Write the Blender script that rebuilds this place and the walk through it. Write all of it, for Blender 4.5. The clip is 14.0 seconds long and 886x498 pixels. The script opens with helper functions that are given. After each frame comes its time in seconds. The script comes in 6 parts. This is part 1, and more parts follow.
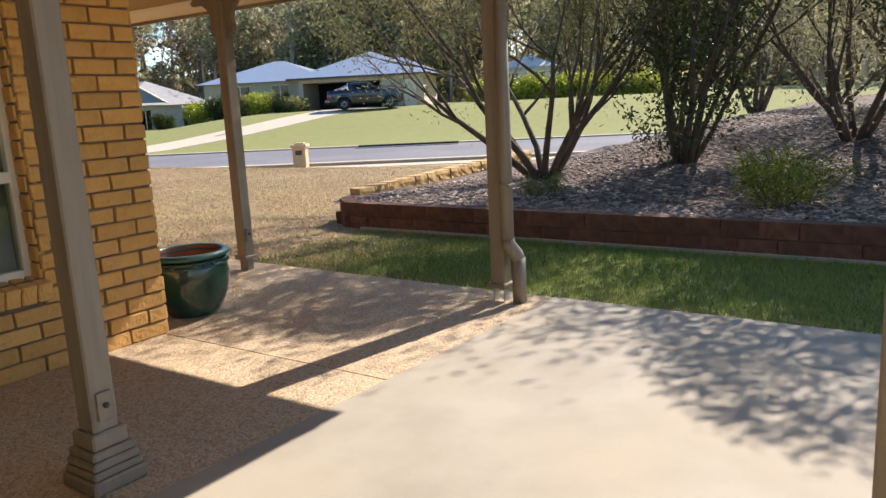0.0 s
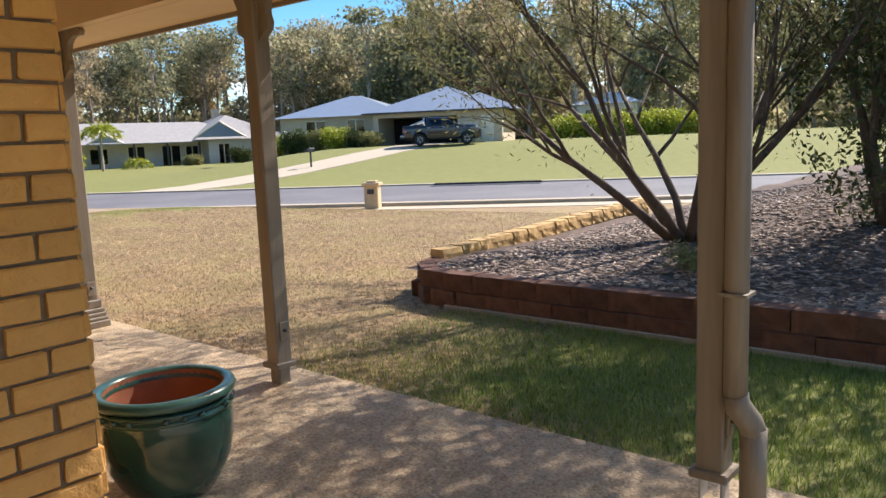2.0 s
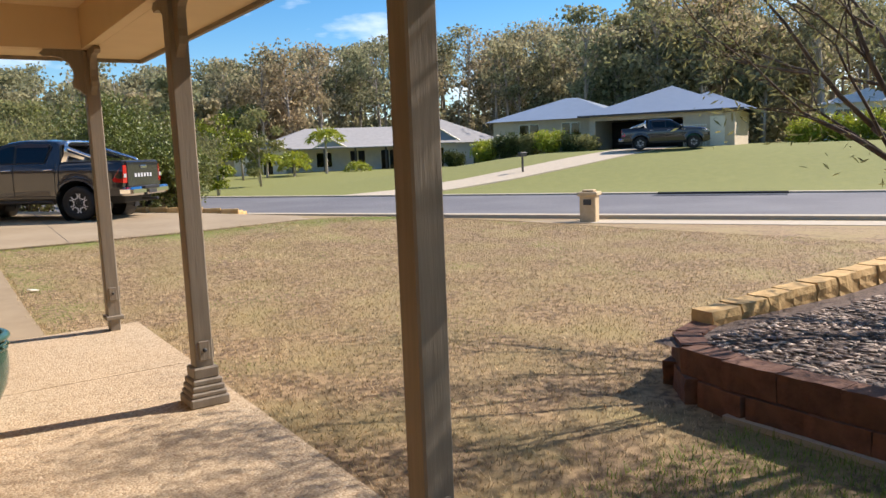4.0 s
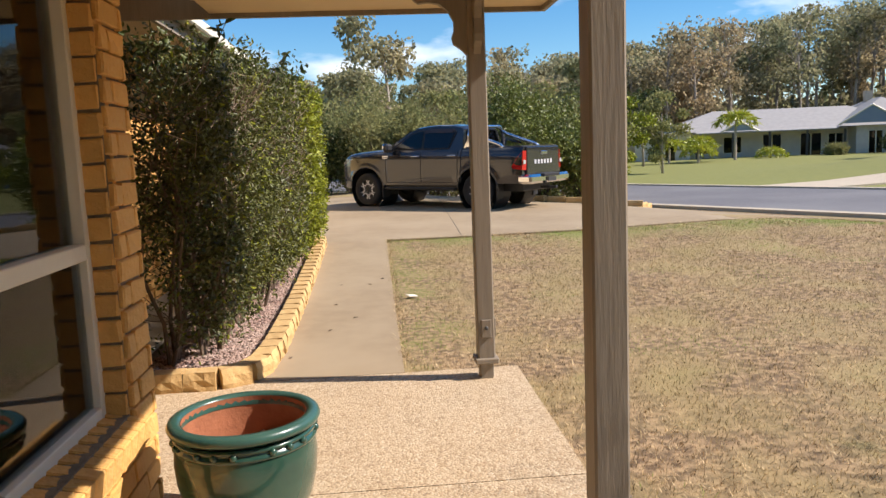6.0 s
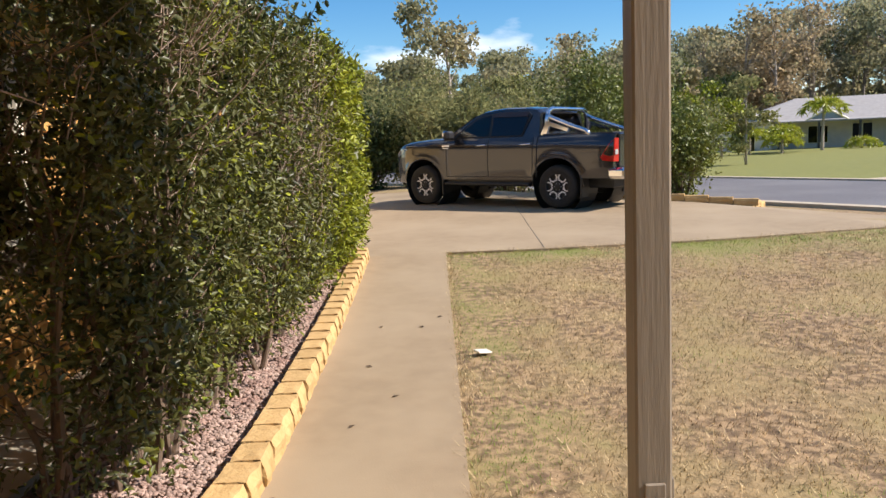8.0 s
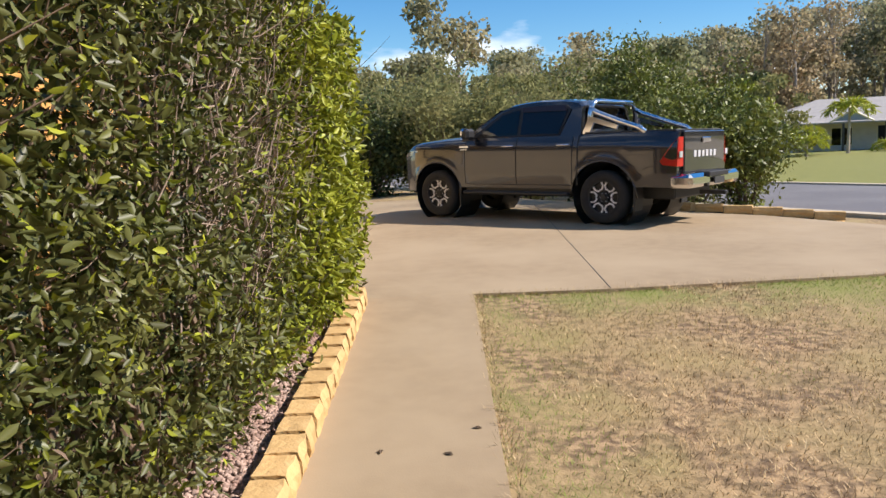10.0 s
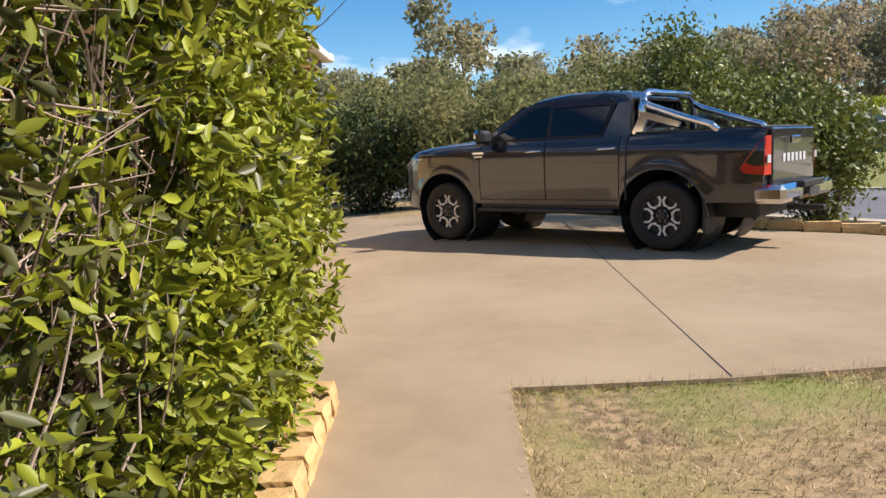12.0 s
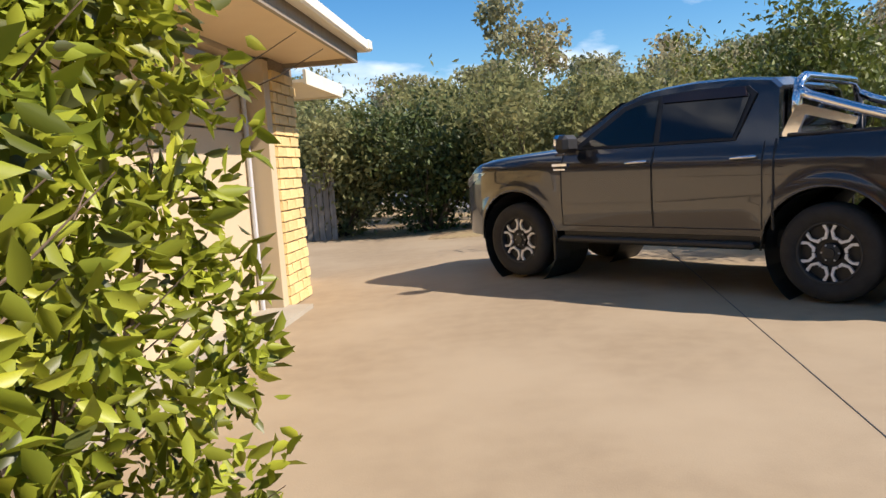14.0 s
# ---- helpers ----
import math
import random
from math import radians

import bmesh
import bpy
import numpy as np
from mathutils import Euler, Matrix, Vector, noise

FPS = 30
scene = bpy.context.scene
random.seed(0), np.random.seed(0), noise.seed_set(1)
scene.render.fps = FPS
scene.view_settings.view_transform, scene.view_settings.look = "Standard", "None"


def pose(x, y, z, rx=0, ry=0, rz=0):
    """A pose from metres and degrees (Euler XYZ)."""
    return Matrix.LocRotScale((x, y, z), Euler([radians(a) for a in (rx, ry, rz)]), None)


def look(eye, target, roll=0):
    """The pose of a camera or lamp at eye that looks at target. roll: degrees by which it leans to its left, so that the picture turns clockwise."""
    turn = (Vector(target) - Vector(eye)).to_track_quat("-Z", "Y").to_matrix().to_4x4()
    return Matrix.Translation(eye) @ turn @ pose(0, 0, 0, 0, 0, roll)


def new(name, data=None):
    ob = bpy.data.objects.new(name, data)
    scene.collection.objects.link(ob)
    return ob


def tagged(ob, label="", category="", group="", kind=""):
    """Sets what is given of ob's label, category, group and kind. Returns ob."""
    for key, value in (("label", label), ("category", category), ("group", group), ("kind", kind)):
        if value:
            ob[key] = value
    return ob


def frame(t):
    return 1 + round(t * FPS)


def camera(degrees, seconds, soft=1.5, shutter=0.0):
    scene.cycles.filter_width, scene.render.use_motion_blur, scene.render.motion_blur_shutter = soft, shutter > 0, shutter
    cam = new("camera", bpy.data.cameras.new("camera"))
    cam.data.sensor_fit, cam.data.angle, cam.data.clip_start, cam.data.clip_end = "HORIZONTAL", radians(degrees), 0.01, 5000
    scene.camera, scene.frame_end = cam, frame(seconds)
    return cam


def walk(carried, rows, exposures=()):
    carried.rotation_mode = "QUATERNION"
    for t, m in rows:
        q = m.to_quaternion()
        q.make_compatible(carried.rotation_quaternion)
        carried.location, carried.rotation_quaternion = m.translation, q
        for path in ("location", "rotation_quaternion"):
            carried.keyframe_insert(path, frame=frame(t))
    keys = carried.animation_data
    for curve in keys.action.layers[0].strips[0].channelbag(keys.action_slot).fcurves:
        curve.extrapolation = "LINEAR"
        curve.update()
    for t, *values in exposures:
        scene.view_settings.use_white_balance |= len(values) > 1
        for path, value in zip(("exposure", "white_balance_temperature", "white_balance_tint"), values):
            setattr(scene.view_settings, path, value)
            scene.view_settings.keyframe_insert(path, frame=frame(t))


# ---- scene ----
cam = camera(60.5, 14.0)
PATH = [
    (0, (-4.441, -10.071, 1.373), (-2.828, -8.953, 0.988), -2.9),
    (0.5, (-4.046, -9.664, 1.378), (-2.474, -8.474, 1.044), -3.1),
    (1, (-3.608, -9.254, 1.358), (-2.073, -8.016, 1.025), -2.6),
    (1.5, (-3.216, -8.792, 1.376), (-1.698, -7.532, 1.055), -2.1),
    (2, (-2.746, -8.48, 1.38), (-1.229, -7.208, 1.094), -2.3),
    (2.2, (-2.556, -8.288, 1.39), (-1.04, -7.013, 1.115), -2.1),
    (4.3, (-1.073, -6.466, 1.386), (-0.107, -4.733, 1.135), -1.9),
    (4.5, (-0.981, -6.234, 1.395), (-0.129, -4.441, 1.146), -1.6),
    (5, (-0.809, -5.604, 1.382), (-0.239, -3.704, 1.129), -1.6),
    (5.5, (-0.664, -5.117, 1.391), (-0.332, -3.162, 1.138), -1.9),
    (6, (-0.638, -4.533, 1.386), (-0.464, -2.556, 1.134), -2.3),
    (6.5, (-0.58, -3.95, 1.383), (-0.502, -1.967, 1.131), -2.9),
    (7, (-0.6, -3.321, 1.368), (-0.57, -1.338, 1.112), -3.2),
    (7.5, (-0.584, -2.7, 1.344), (-0.564, -0.717, 1.083), -2.6),
    (8, (-0.585, -2.091, 1.34), (-0.571, -0.109, 1.073), -2.5),
    (10.5, (-0.726, 0.759, 1.321), (-0.733, 2.742, 1.066), -2.4),
    (11, (-0.736, 1.326, 1.31), (-0.746, 3.31, 1.063), -2.5),
    (11.5, (-0.768, 1.855, 1.339), (-0.784, 3.84, 1.094), -2.8),
    (12, (-0.743, 2.4, 1.328), (-0.764, 4.386, 1.088), -3.2),
    (12.5, (-0.758, 2.942, 1.341), (-0.798, 4.928, 1.105), -3.5),
    (13, (-0.695, 3.502, 1.36), (-0.765, 5.488, 1.13), -3.9),
    (13.5, (-0.71, 3.999, 1.373), (-0.834, 5.982, 1.15), -4.1),
    (14, (-0.73, 4.477, 1.395), (-0.939, 6.454, 1.183), -4.0),
]
walk(cam, [(t, look(eye, target, roll)) for t, eye, target, roll in PATH], [(0, 0.93), (2.2, 0.88), (4.3, 0.60), (9.0, 0.57), (14, 0.56)])

# ---------------------------------------------------------------- light
SUN_AZ, SUN_EL = math.atan2(1.0, -0.16), radians(41)
world = bpy.data.worlds.new("sky")
scene.world = world
world.use_nodes = True
wn, wl = world.node_tree.nodes, world.node_tree.links
wn.clear()
w_out, w_bg = wn.new("ShaderNodeOutputWorld"), wn.new("ShaderNodeBackground")
w_sky = wn.new("ShaderNodeTexSky")
w_sky.sky_type, w_sky.sun_disc = "NISHITA", False
w_sky.sun_elevation, w_sky.sun_rotation = SUN_EL, SUN_AZ
w_sky.air_density, w_sky.dust_density, w_sky.ozone_density = 1.0, 0.0, 4.5
w_tc, w_map, w_noise, w_ramp = wn.new("ShaderNodeTexCoord"), wn.new("ShaderNodeMapping"), wn.new("ShaderNodeTexNoise"), wn.new("ShaderNodeValToRGB")
w_map.inputs["Scale"].default_value = (3.0, 3.0, 9.0)
w_noise.inputs["Scale"].default_value, w_noise.inputs["Detail"].default_value = 1.3, 7
w_ramp.color_ramp.elements[0].position, w_ramp.color_ramp.elements[1].position = 0.555, 0.70
w_mix = wn.new("ShaderNodeMix")
w_mix.data_type = "RGBA"
w_mix.inputs["B"].default_value = (9.5, 9.6, 10.0, 1)
wl.new(w_tc.outputs["Generated"], w_map.inputs["Vector"])
wl.new(w_map.outputs["Vector"], w_noise.inputs["Vector"])
wl.new(w_noise.outputs["Fac"], w_ramp.inputs["Fac"])
wl.new(w_ramp.outputs["Color"], w_mix.inputs["Factor"])
w_sat = wn.new("ShaderNodeHueSaturation")
w_sat.inputs["Saturation"].default_value, w_sat.inputs["Value"].default_value = 1.28, 1.02
wl.new(w_sky.outputs["Color"], w_sat.inputs["Color"])
wl.new(w_sat.outputs["Color"], w_mix.inputs["A"])
wl.new(w_mix.outputs["Result"], w_bg.inputs["Color"])
w_bg.inputs["Strength"].default_value = 0.1
wl.new(w_bg.outputs["Background"], w_out.inputs["Surface"])

sun = new("sun", bpy.data.lights.new("sun", "SUN"))
sun.data.energy, sun.data.angle, sun.data.color = 5.1, radians(0.53), (1.0, 0.895, 0.83)
sun.matrix_world = look((40 * math.cos(SUN_EL) * math.sin(SUN_AZ), 40 * math.cos(SUN_EL) * math.cos(SUN_AZ), 40 * math.sin(SUN_EL)), (0, 0, 0))


# ---------------------------------------------------------------- materials
def material(name, c1, c2, scale=8.0, rough=0.8, metal=0.0, bump=0.3, bscale=60.0, big=None, bigscale=0.7, vary=0.0, per="object",
             coat=0.0, spec=0.5, stretch=(1, 1, 1), trans=0.0, lo=0.35, hi=0.65, dist=0.01):
    """Two-scale noise colour between c1 and c2, with big blotches of colour big, per-piece variation and a fine bump."""
    m = bpy.data.materials.new(name)
    m.use_nodes = True
    n, l = m.node_tree.nodes, m.node_tree.links
    b = n["Principled BSDF"]
    tc, mp = n.new("ShaderNodeTexCoord"), n.new("ShaderNodeMapping")
    mp.inputs["Scale"].default_value = stretch
    l.new(tc.outputs["Object"], mp.inputs["Vector"])

    def nz(s, d=6):
        t = n.new("ShaderNodeTexNoise")
        t.inputs["Scale"].default_value, t.inputs["Detail"].default_value = s, d
        l.new(mp.outputs["Vector"], t.inputs["Vector"])
        return t

    def ramp(src, a, z, p=lo, q=hi):
        r = n.new("ShaderNodeValToRGB")
        r.color_ramp.elements[0].position, r.color_ramp.elements[1].position = p, q
        r.color_ramp.elements[0].color, r.color_ramp.elements[1].color = (*a, 1), (*z, 1)
        l.new(src, r.inputs["Fac"])
        return r.outputs["Color"]

    col = ramp(nz(scale).outputs["Fac"], c1, c2)
    if big:
        mx = n.new("ShaderNodeMix")
        mx.data_type = "RGBA"
        l.new(ramp(nz(bigscale, 4).outputs["Fac"], (0, 0, 0), (1, 1, 1), 0.42, 0.66), mx.inputs["Factor"])
        l.new(col, mx.inputs["A"])
        mx.inputs["B"].default_value = (*big, 1)
        col = mx.outputs["Result"]
    if vary:
        src = n.new("ShaderNodeObjectInfo").outputs["Random"] if per == "object" else n.new("ShaderNodeNewGeometry").outputs["Random Per Island"]
        mr = n.new("ShaderNodeMapRange")
        mr.inputs["To Min"].default_value, mr.inputs["To Max"].default_value = 1 - vary, 1 + vary
        l.new(src, mr.inputs["Value"])
        hs = n.new("ShaderNodeHueSaturation")
        l.new(mr.outputs["Result"], hs.inputs["Value"])
        l.new(col, hs.inputs["Color"])
        col = hs.outputs["Color"]
    l.new(col, b.inputs["Base Color"])
    b.inputs["Roughness"].default_value, b.inputs["Metallic"].default_value = rough, metal
    b.inputs["Coat Weight"].default_value, b.inputs["Specular IOR Level"].default_value = coat, spec
    if bump:
        bp = n.new("ShaderNodeBump")
        bp.inputs["Strength"].default_value, bp.inputs["Distance"].default_value = bump, dist
        l.new(nz(bscale, 8).outputs["Fac"], bp.inputs["Height"])
        l.new(bp.outputs["Normal"], b.inputs["Normal"])
    if trans:
        tr, ad = n.new("ShaderNodeBsdfTranslucent"), n.new("ShaderNodeMixShader")
        l.new(col, tr.inputs["Color"])
        ad.inputs["Fac"].default_value = trans
        l.new(b.outputs["BSDF"], ad.inputs[1])
        l.new(tr.outputs["BSDF"], ad.inputs[2])
        l.new(ad.outputs["Shader"], n["Material Output"].inputs["Surface"])
    return m


def glass_material(name, tint, rough=0.02, alpha=0.0):
    m = bpy.data.materials.new(name)
    m.use_nodes = True
    n, l = m.node_tree.nodes, m.node_tree.links
    b = n["Principled BSDF"]
    tr, gl, mx, fr = n.new("ShaderNodeBsdfTransparent"), n.new("ShaderNodeBsdfGlossy"), n.new("ShaderNodeMixShader"), n.new("ShaderNodeFresnel")
    n.remove(b)
    tr.inputs["Color"].default_value = (*tint, 1)
    gl.inputs["Roughness"].default_value = rough
    fr.inputs["IOR"].default_value = 1.6
    l.new(fr.outputs["Fac"], mx.inputs["Fac"])
    l.new(tr.outputs["BSDF"], mx.inputs[1])
    l.new(gl.outputs["BSDF"], mx.inputs[2])
    l.new(mx.outputs["Shader"], n["Material Output"].inputs["Surface"])
    return m


M = {}
M["brick"] = material("brick", (0.76, 0.42, 0.12), (0.63, 0.32, 0.085), 14, 0.85, bump=0.9, bscale=45, big=(0.74, 0.42, 0.13), bigscale=5, vary=0.14, dist=0.012)
M["pale_brick"] = material("pale_brick", (0.74, 0.54, 0.24), (0.66, 0.46, 0.19), 14, 0.85, bump=0.8, bscale=45, vary=0.1)
M["mortar"] = material("mortar", (0.26, 0.20, 0.13), (0.20, 0.15, 0.10), 30, 0.95, bump=0.6, bscale=150)
M["post_paint"] = material("post_paint", (0.29, 0.24, 0.175), (0.24, 0.197, 0.143), 5, 0.6, bump=0.35, bscale=18, stretch=(6, 6, 0.5), dist=0.004)
M["cream_paint"] = material("cream_paint", (0.72, 0.56, 0.33), (0.69, 0.53, 0.31), 3, 0.6, bump=0.08, bscale=40)
M["white_trim"] = material("white_trim", (0.78, 0.72, 0.58), (0.74, 0.68, 0.54), 6, 0.5, bump=0.05)
M["concrete"] = material("concrete", (0.38, 0.345, 0.27), (0.31, 0.275, 0.21), 2.2, 0.85, bump=0.25, bscale=160, big=(0.39, 0.335, 0.245), bigscale=0.9, dist=0.003)
M["path_concrete"] = material("path_concrete", (0.335, 0.252, 0.152), (0.295, 0.22, 0.132), 7, 0.85, bump=0.3, bscale=120, big=(0.37, 0.285, 0.178), bigscale=0.8, dist=0.003)
M["asphalt"] = material("asphalt", (0.16, 0.155, 0.16), (0.125, 0.12, 0.125), 40, 0.8, bump=0.4, bscale=120, big=(0.18, 0.175, 0.175), bigscale=0.3)
M["kerb"] = material("kerb", (0.52, 0.44, 0.32), (0.46, 0.39, 0.29), 5, 0.9)
M["edging"] = material("edging", (0.60, 0.40, 0.17), (0.49, 0.31, 0.12), 9, 0.9, bump=0.8, bscale=30, vary=0.1)
M["letterbox_stone"] = material("letterbox_stone", (0.62, 0.47, 0.28), (0.54, 0.40, 0.23), 9, 0.9, bump=0.4, bscale=20)
M["retaining"] = material("retaining", (0.19, 0.085, 0.05), (0.10, 0.045, 0.028), 12, 0.9, bump=0.9, bscale=28, big=(0.20, 0.10, 0.055), bigscale=4, vary=0.2)
M["pot_glaze"] = material("pot_glaze", (0.013, 0.046, 0.032), (0.022, 0.070, 0.048), 5, 0.2, bump=0.06, bscale=25, big=(0.034, 0.088, 0.062), bigscale=3, coat=0.6)
M["pot_rim"] = material("pot_rim", (0.03, 0.085, 0.065), (0.045, 0.11, 0.085), 9, 0.3, bump=0.1, coat=0.3)
M["terracotta"] = material("terracotta", (0.40, 0.15, 0.07), (0.30, 0.11, 0.05), 10, 0.85)
M["stone_figure"] = material("stone_figure", (0.40, 0.33, 0.24), (0.32, 0.265, 0.19), 20, 0.9, bump=0.4, bscale=80, big=(0.43, 0.36, 0.27), bigscale=6)
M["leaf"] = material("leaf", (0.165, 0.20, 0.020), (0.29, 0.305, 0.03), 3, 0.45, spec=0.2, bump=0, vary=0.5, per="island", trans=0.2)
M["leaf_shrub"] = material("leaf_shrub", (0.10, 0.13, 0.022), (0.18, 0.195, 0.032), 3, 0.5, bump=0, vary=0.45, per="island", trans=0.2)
# dull older leaves; also the painted shade tone of the hedge's near end
M["leaf_dusty_shaded"] = material("leaf_dusty_shaded", (0.075, 0.088, 0.022), (0.14, 0.145, 0.04), 3, 0.45, bump=0, vary=0.45, per="island", trans=0.2)
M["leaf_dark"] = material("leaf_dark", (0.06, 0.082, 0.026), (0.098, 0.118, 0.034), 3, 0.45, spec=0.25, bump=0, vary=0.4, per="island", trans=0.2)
M["leaf_olive"] = material("leaf_olive", (0.20, 0.215, 0.085), (0.30, 0.28, 0.12), 2, 0.85, bump=0, spec=0.05, vary=0.25, per="island", trans=0.4)
M["leaf_gum"] = material("leaf_gum", (0.27, 0.275, 0.15), (0.38, 0.355, 0.20), 0.12, 0.85, bump=0, spec=0.15, big=(0.42, 0.33, 0.20), bigscale=0.06, vary=0.45, per="island", trans=0.5)
M["leaf_grey"] = material("leaf_grey", (0.33, 0.32, 0.17), (0.44, 0.41, 0.25), 2, 0.7, bump=0, spec=0.2, vary=0.35, per="island", trans=0.45)
M["leaf_yellow"] = material("leaf_yellow", (0.40, 0.40, 0.035), (0.30, 0.36, 0.04), 2, 0.45, bump=0, vary=0.4, per="island", trans=0.35)
M["bark"] = material("bark", (0.15, 0.11, 0.075), (0.085, 0.06, 0.042), 14, 0.9, bump=0.8, bscale=30, stretch=(1, 1, 0.3))
M["gum_bark"] = material("gum_bark", (0.48, 0.42, 0.35), (0.28, 0.235, 0.19), 1.2, 0.9, bump=0.3, bscale=9, stretch=(1, 1, 0.3))
M["twig"] = material("twig", (0.21, 0.15, 0.10), (0.13, 0.09, 0.06), 8, 0.9, bump=0.2)
M["dry_twig"] = material("dry_twig", (0.40, 0.31, 0.235), (0.26, 0.195, 0.145), 9, 0.9, bump=0)
M["mulch"] = material("mulch", (0.17, 0.12, 0.088), (0.07, 0.048, 0.036), 30, 0.95, bump=1.0, bscale=60, big=(0.15, 0.11, 0.085), bigscale=2)
M["chip"] = material("chip", (0.46, 0.36, 0.27), (0.20, 0.14, 0.105), 8, 0.7, bump=0, vary=0.7, per="island")
M["pebble"] = material("pebble", (0.42, 0.31, 0.25), (0.30, 0.19, 0.15), 8, 0.85, bump=0, vary=0.4, per="island")
M["car_paint"] = material("car_paint", (0.040, 0.039, 0.042), (0.035, 0.034, 0.037), 400, 0.22, metal=0.55, bump=0.0, coat=1.0)
M["black_plastic"] = material("black_plastic", (0.018, 0.018, 0.019), (0.014, 0.014, 0.014), 20, 0.55, bump=0.1)
M["rubber"] = material("rubber", (0.018, 0.017, 0.016), (0.026, 0.024, 0.022), 12, 0.85, bump=0.3, bscale=60)
M["chrome"] = material("chrome", (0.75, 0.75, 0.77), (0.72, 0.72, 0.74), 5, 0.08, metal=1.0, bump=0)
M["alloy"] = material("alloy", (0.72, 0.72, 0.74), (0.68, 0.68, 0.70), 5, 0.3, metal=0.1, bump=0)
M["silver"] = material("silver", (0.55, 0.55, 0.55), (0.5, 0.5, 0.5), 5, 0.35, bump=0)
M["red_lens"] = material("red_lens", (0.50, 0.012, 0.012), (0.40, 0.01, 0.01), 30, 0.12, bump=0, coat=1.0)
M["clear_lens"] = material("clear_lens", (0.6, 0.62, 0.65), (0.5, 0.52, 0.55), 30, 0.08, metal=0.3, bump=0, coat=1.0)
M["window_glass"] = glass_material("window_glass", (0.82, 0.86, 0.84))
M["roof_blue"] = material("roof_blue", (0.27, 0.32, 0.39), (0.25, 0.30, 0.37), 2, 0.4, metal=0.1, bump=0.05)
M["roof_grey"] = material("roof_grey", (0.36, 0.345, 0.33), (0.31, 0.30, 0.285), 3, 0.8, bump=0.3, bscale=6)
M["render_wall"] = material("render_wall", (0.58, 0.49, 0.36), (0.54, 0.455, 0.33), 3, 0.9)
M["white_wall"] = material("white_wall", (0.66, 0.63, 0.58), (0.60, 0.57, 0.53), 3, 0.85)
M["dark_interior"] = material("dark_interior", (0.03, 0.028, 0.026), (0.02, 0.02, 0.02), 3, 0.9, bump=0)
M["dark_metal"] = material("dark_metal", (0.05, 0.05, 0.05), (0.04, 0.04, 0.04), 5, 0.5)
M["door_cream"] = material("door_cream", (0.56, 0.45, 0.29), (0.53, 0.425, 0.27), 2, 0.55, bump=0.05)
M["blind"] = material("blind", (0.60, 0.55, 0.46), (0.55, 0.50, 0.42), 4, 0.9)
M["grey_timber"] = material("grey_timber", (0.30, 0.27, 0.235), (0.20, 0.18, 0.155), 5, 0.9, bump=0.4, bscale=20, stretch=(6, 6, 0.5), vary=0.15)
M["bin_green"] = material("bin_green", (0.02, 0.10, 0.05), (0.015, 0.08, 0.04), 5, 0.6)
M["blade_dry"] = material("blade_dry", (0.68, 0.52, 0.30), (0.25, 0.168, 0.085), 13, 0.85, bump=0, lo=0.42, hi=0.58, big=(0.36, 0.285, 0.13), bigscale=1.1, vary=0.5, per="island", trans=0.2)
M["blade_green"] = material("blade_green", (0.20, 0.29, 0.045), (0.27, 0.31, 0.055), 0.8, 0.7, bump=0, vary=0.4, per="island", trans=0.3)


def aggregate_material():
    """Exposed aggregate: small pebbles of mixed tan, cream and brown in mortar."""
    m = material("aggregate", (0.52, 0.39, 0.24), (0.42, 0.31, 0.185), 3, 0.85, bump=0, big=(0.48, 0.38, 0.25), bigscale=1.2)
    n, l = m.node_tree.nodes, m.node_tree.links
    b = n["Principled BSDF"]
    old = b.inputs["Base Color"].links[0].from_socket
    tc, vo, rp, mx, bp = (n.new("ShaderNode" + k) for k in ("TexCoord", "TexVoronoi", "ValToRGB", "Mix", "Bump"))
    vo.inputs["Scale"].default_value = 85
    l.new(tc.outputs["Object"], vo.inputs["Vector"])
    cr = rp.color_ramp
    cr.elements[0].color, cr.elements[1].color = (0.13, 0.08, 0.045, 1), (0.76, 0.64, 0.46, 1)
    for at, c in ((0.18, (0.32, 0.21, 0.11, 1)), (0.5, (0.52, 0.39, 0.24, 1)), (0.8, (0.62, 0.49, 0.32, 1))):
        cr.elements.new(at).color = c
    l.new(vo.outputs["Color"], rp.inputs["Fac"])
    mx.data_type = "RGBA"
    mx.inputs["Factor"].default_value = 0.62
    l.new(old, mx.inputs["A"])
    l.new(rp.outputs["Color"], mx.inputs["B"])
    l.new(mx.outputs["Result"], b.inputs["Base Color"])
    bp.inputs["Strength"].default_value, bp.inputs["Distance"].default_value, bp.invert = 0.7, 0.005, True
    l.new(vo.outputs["Distance"], bp.inputs["Height"])
    l.new(bp.outputs["Normal"], b.inputs["Normal"])
    return m


M["aggregate"] = aggregate_material()


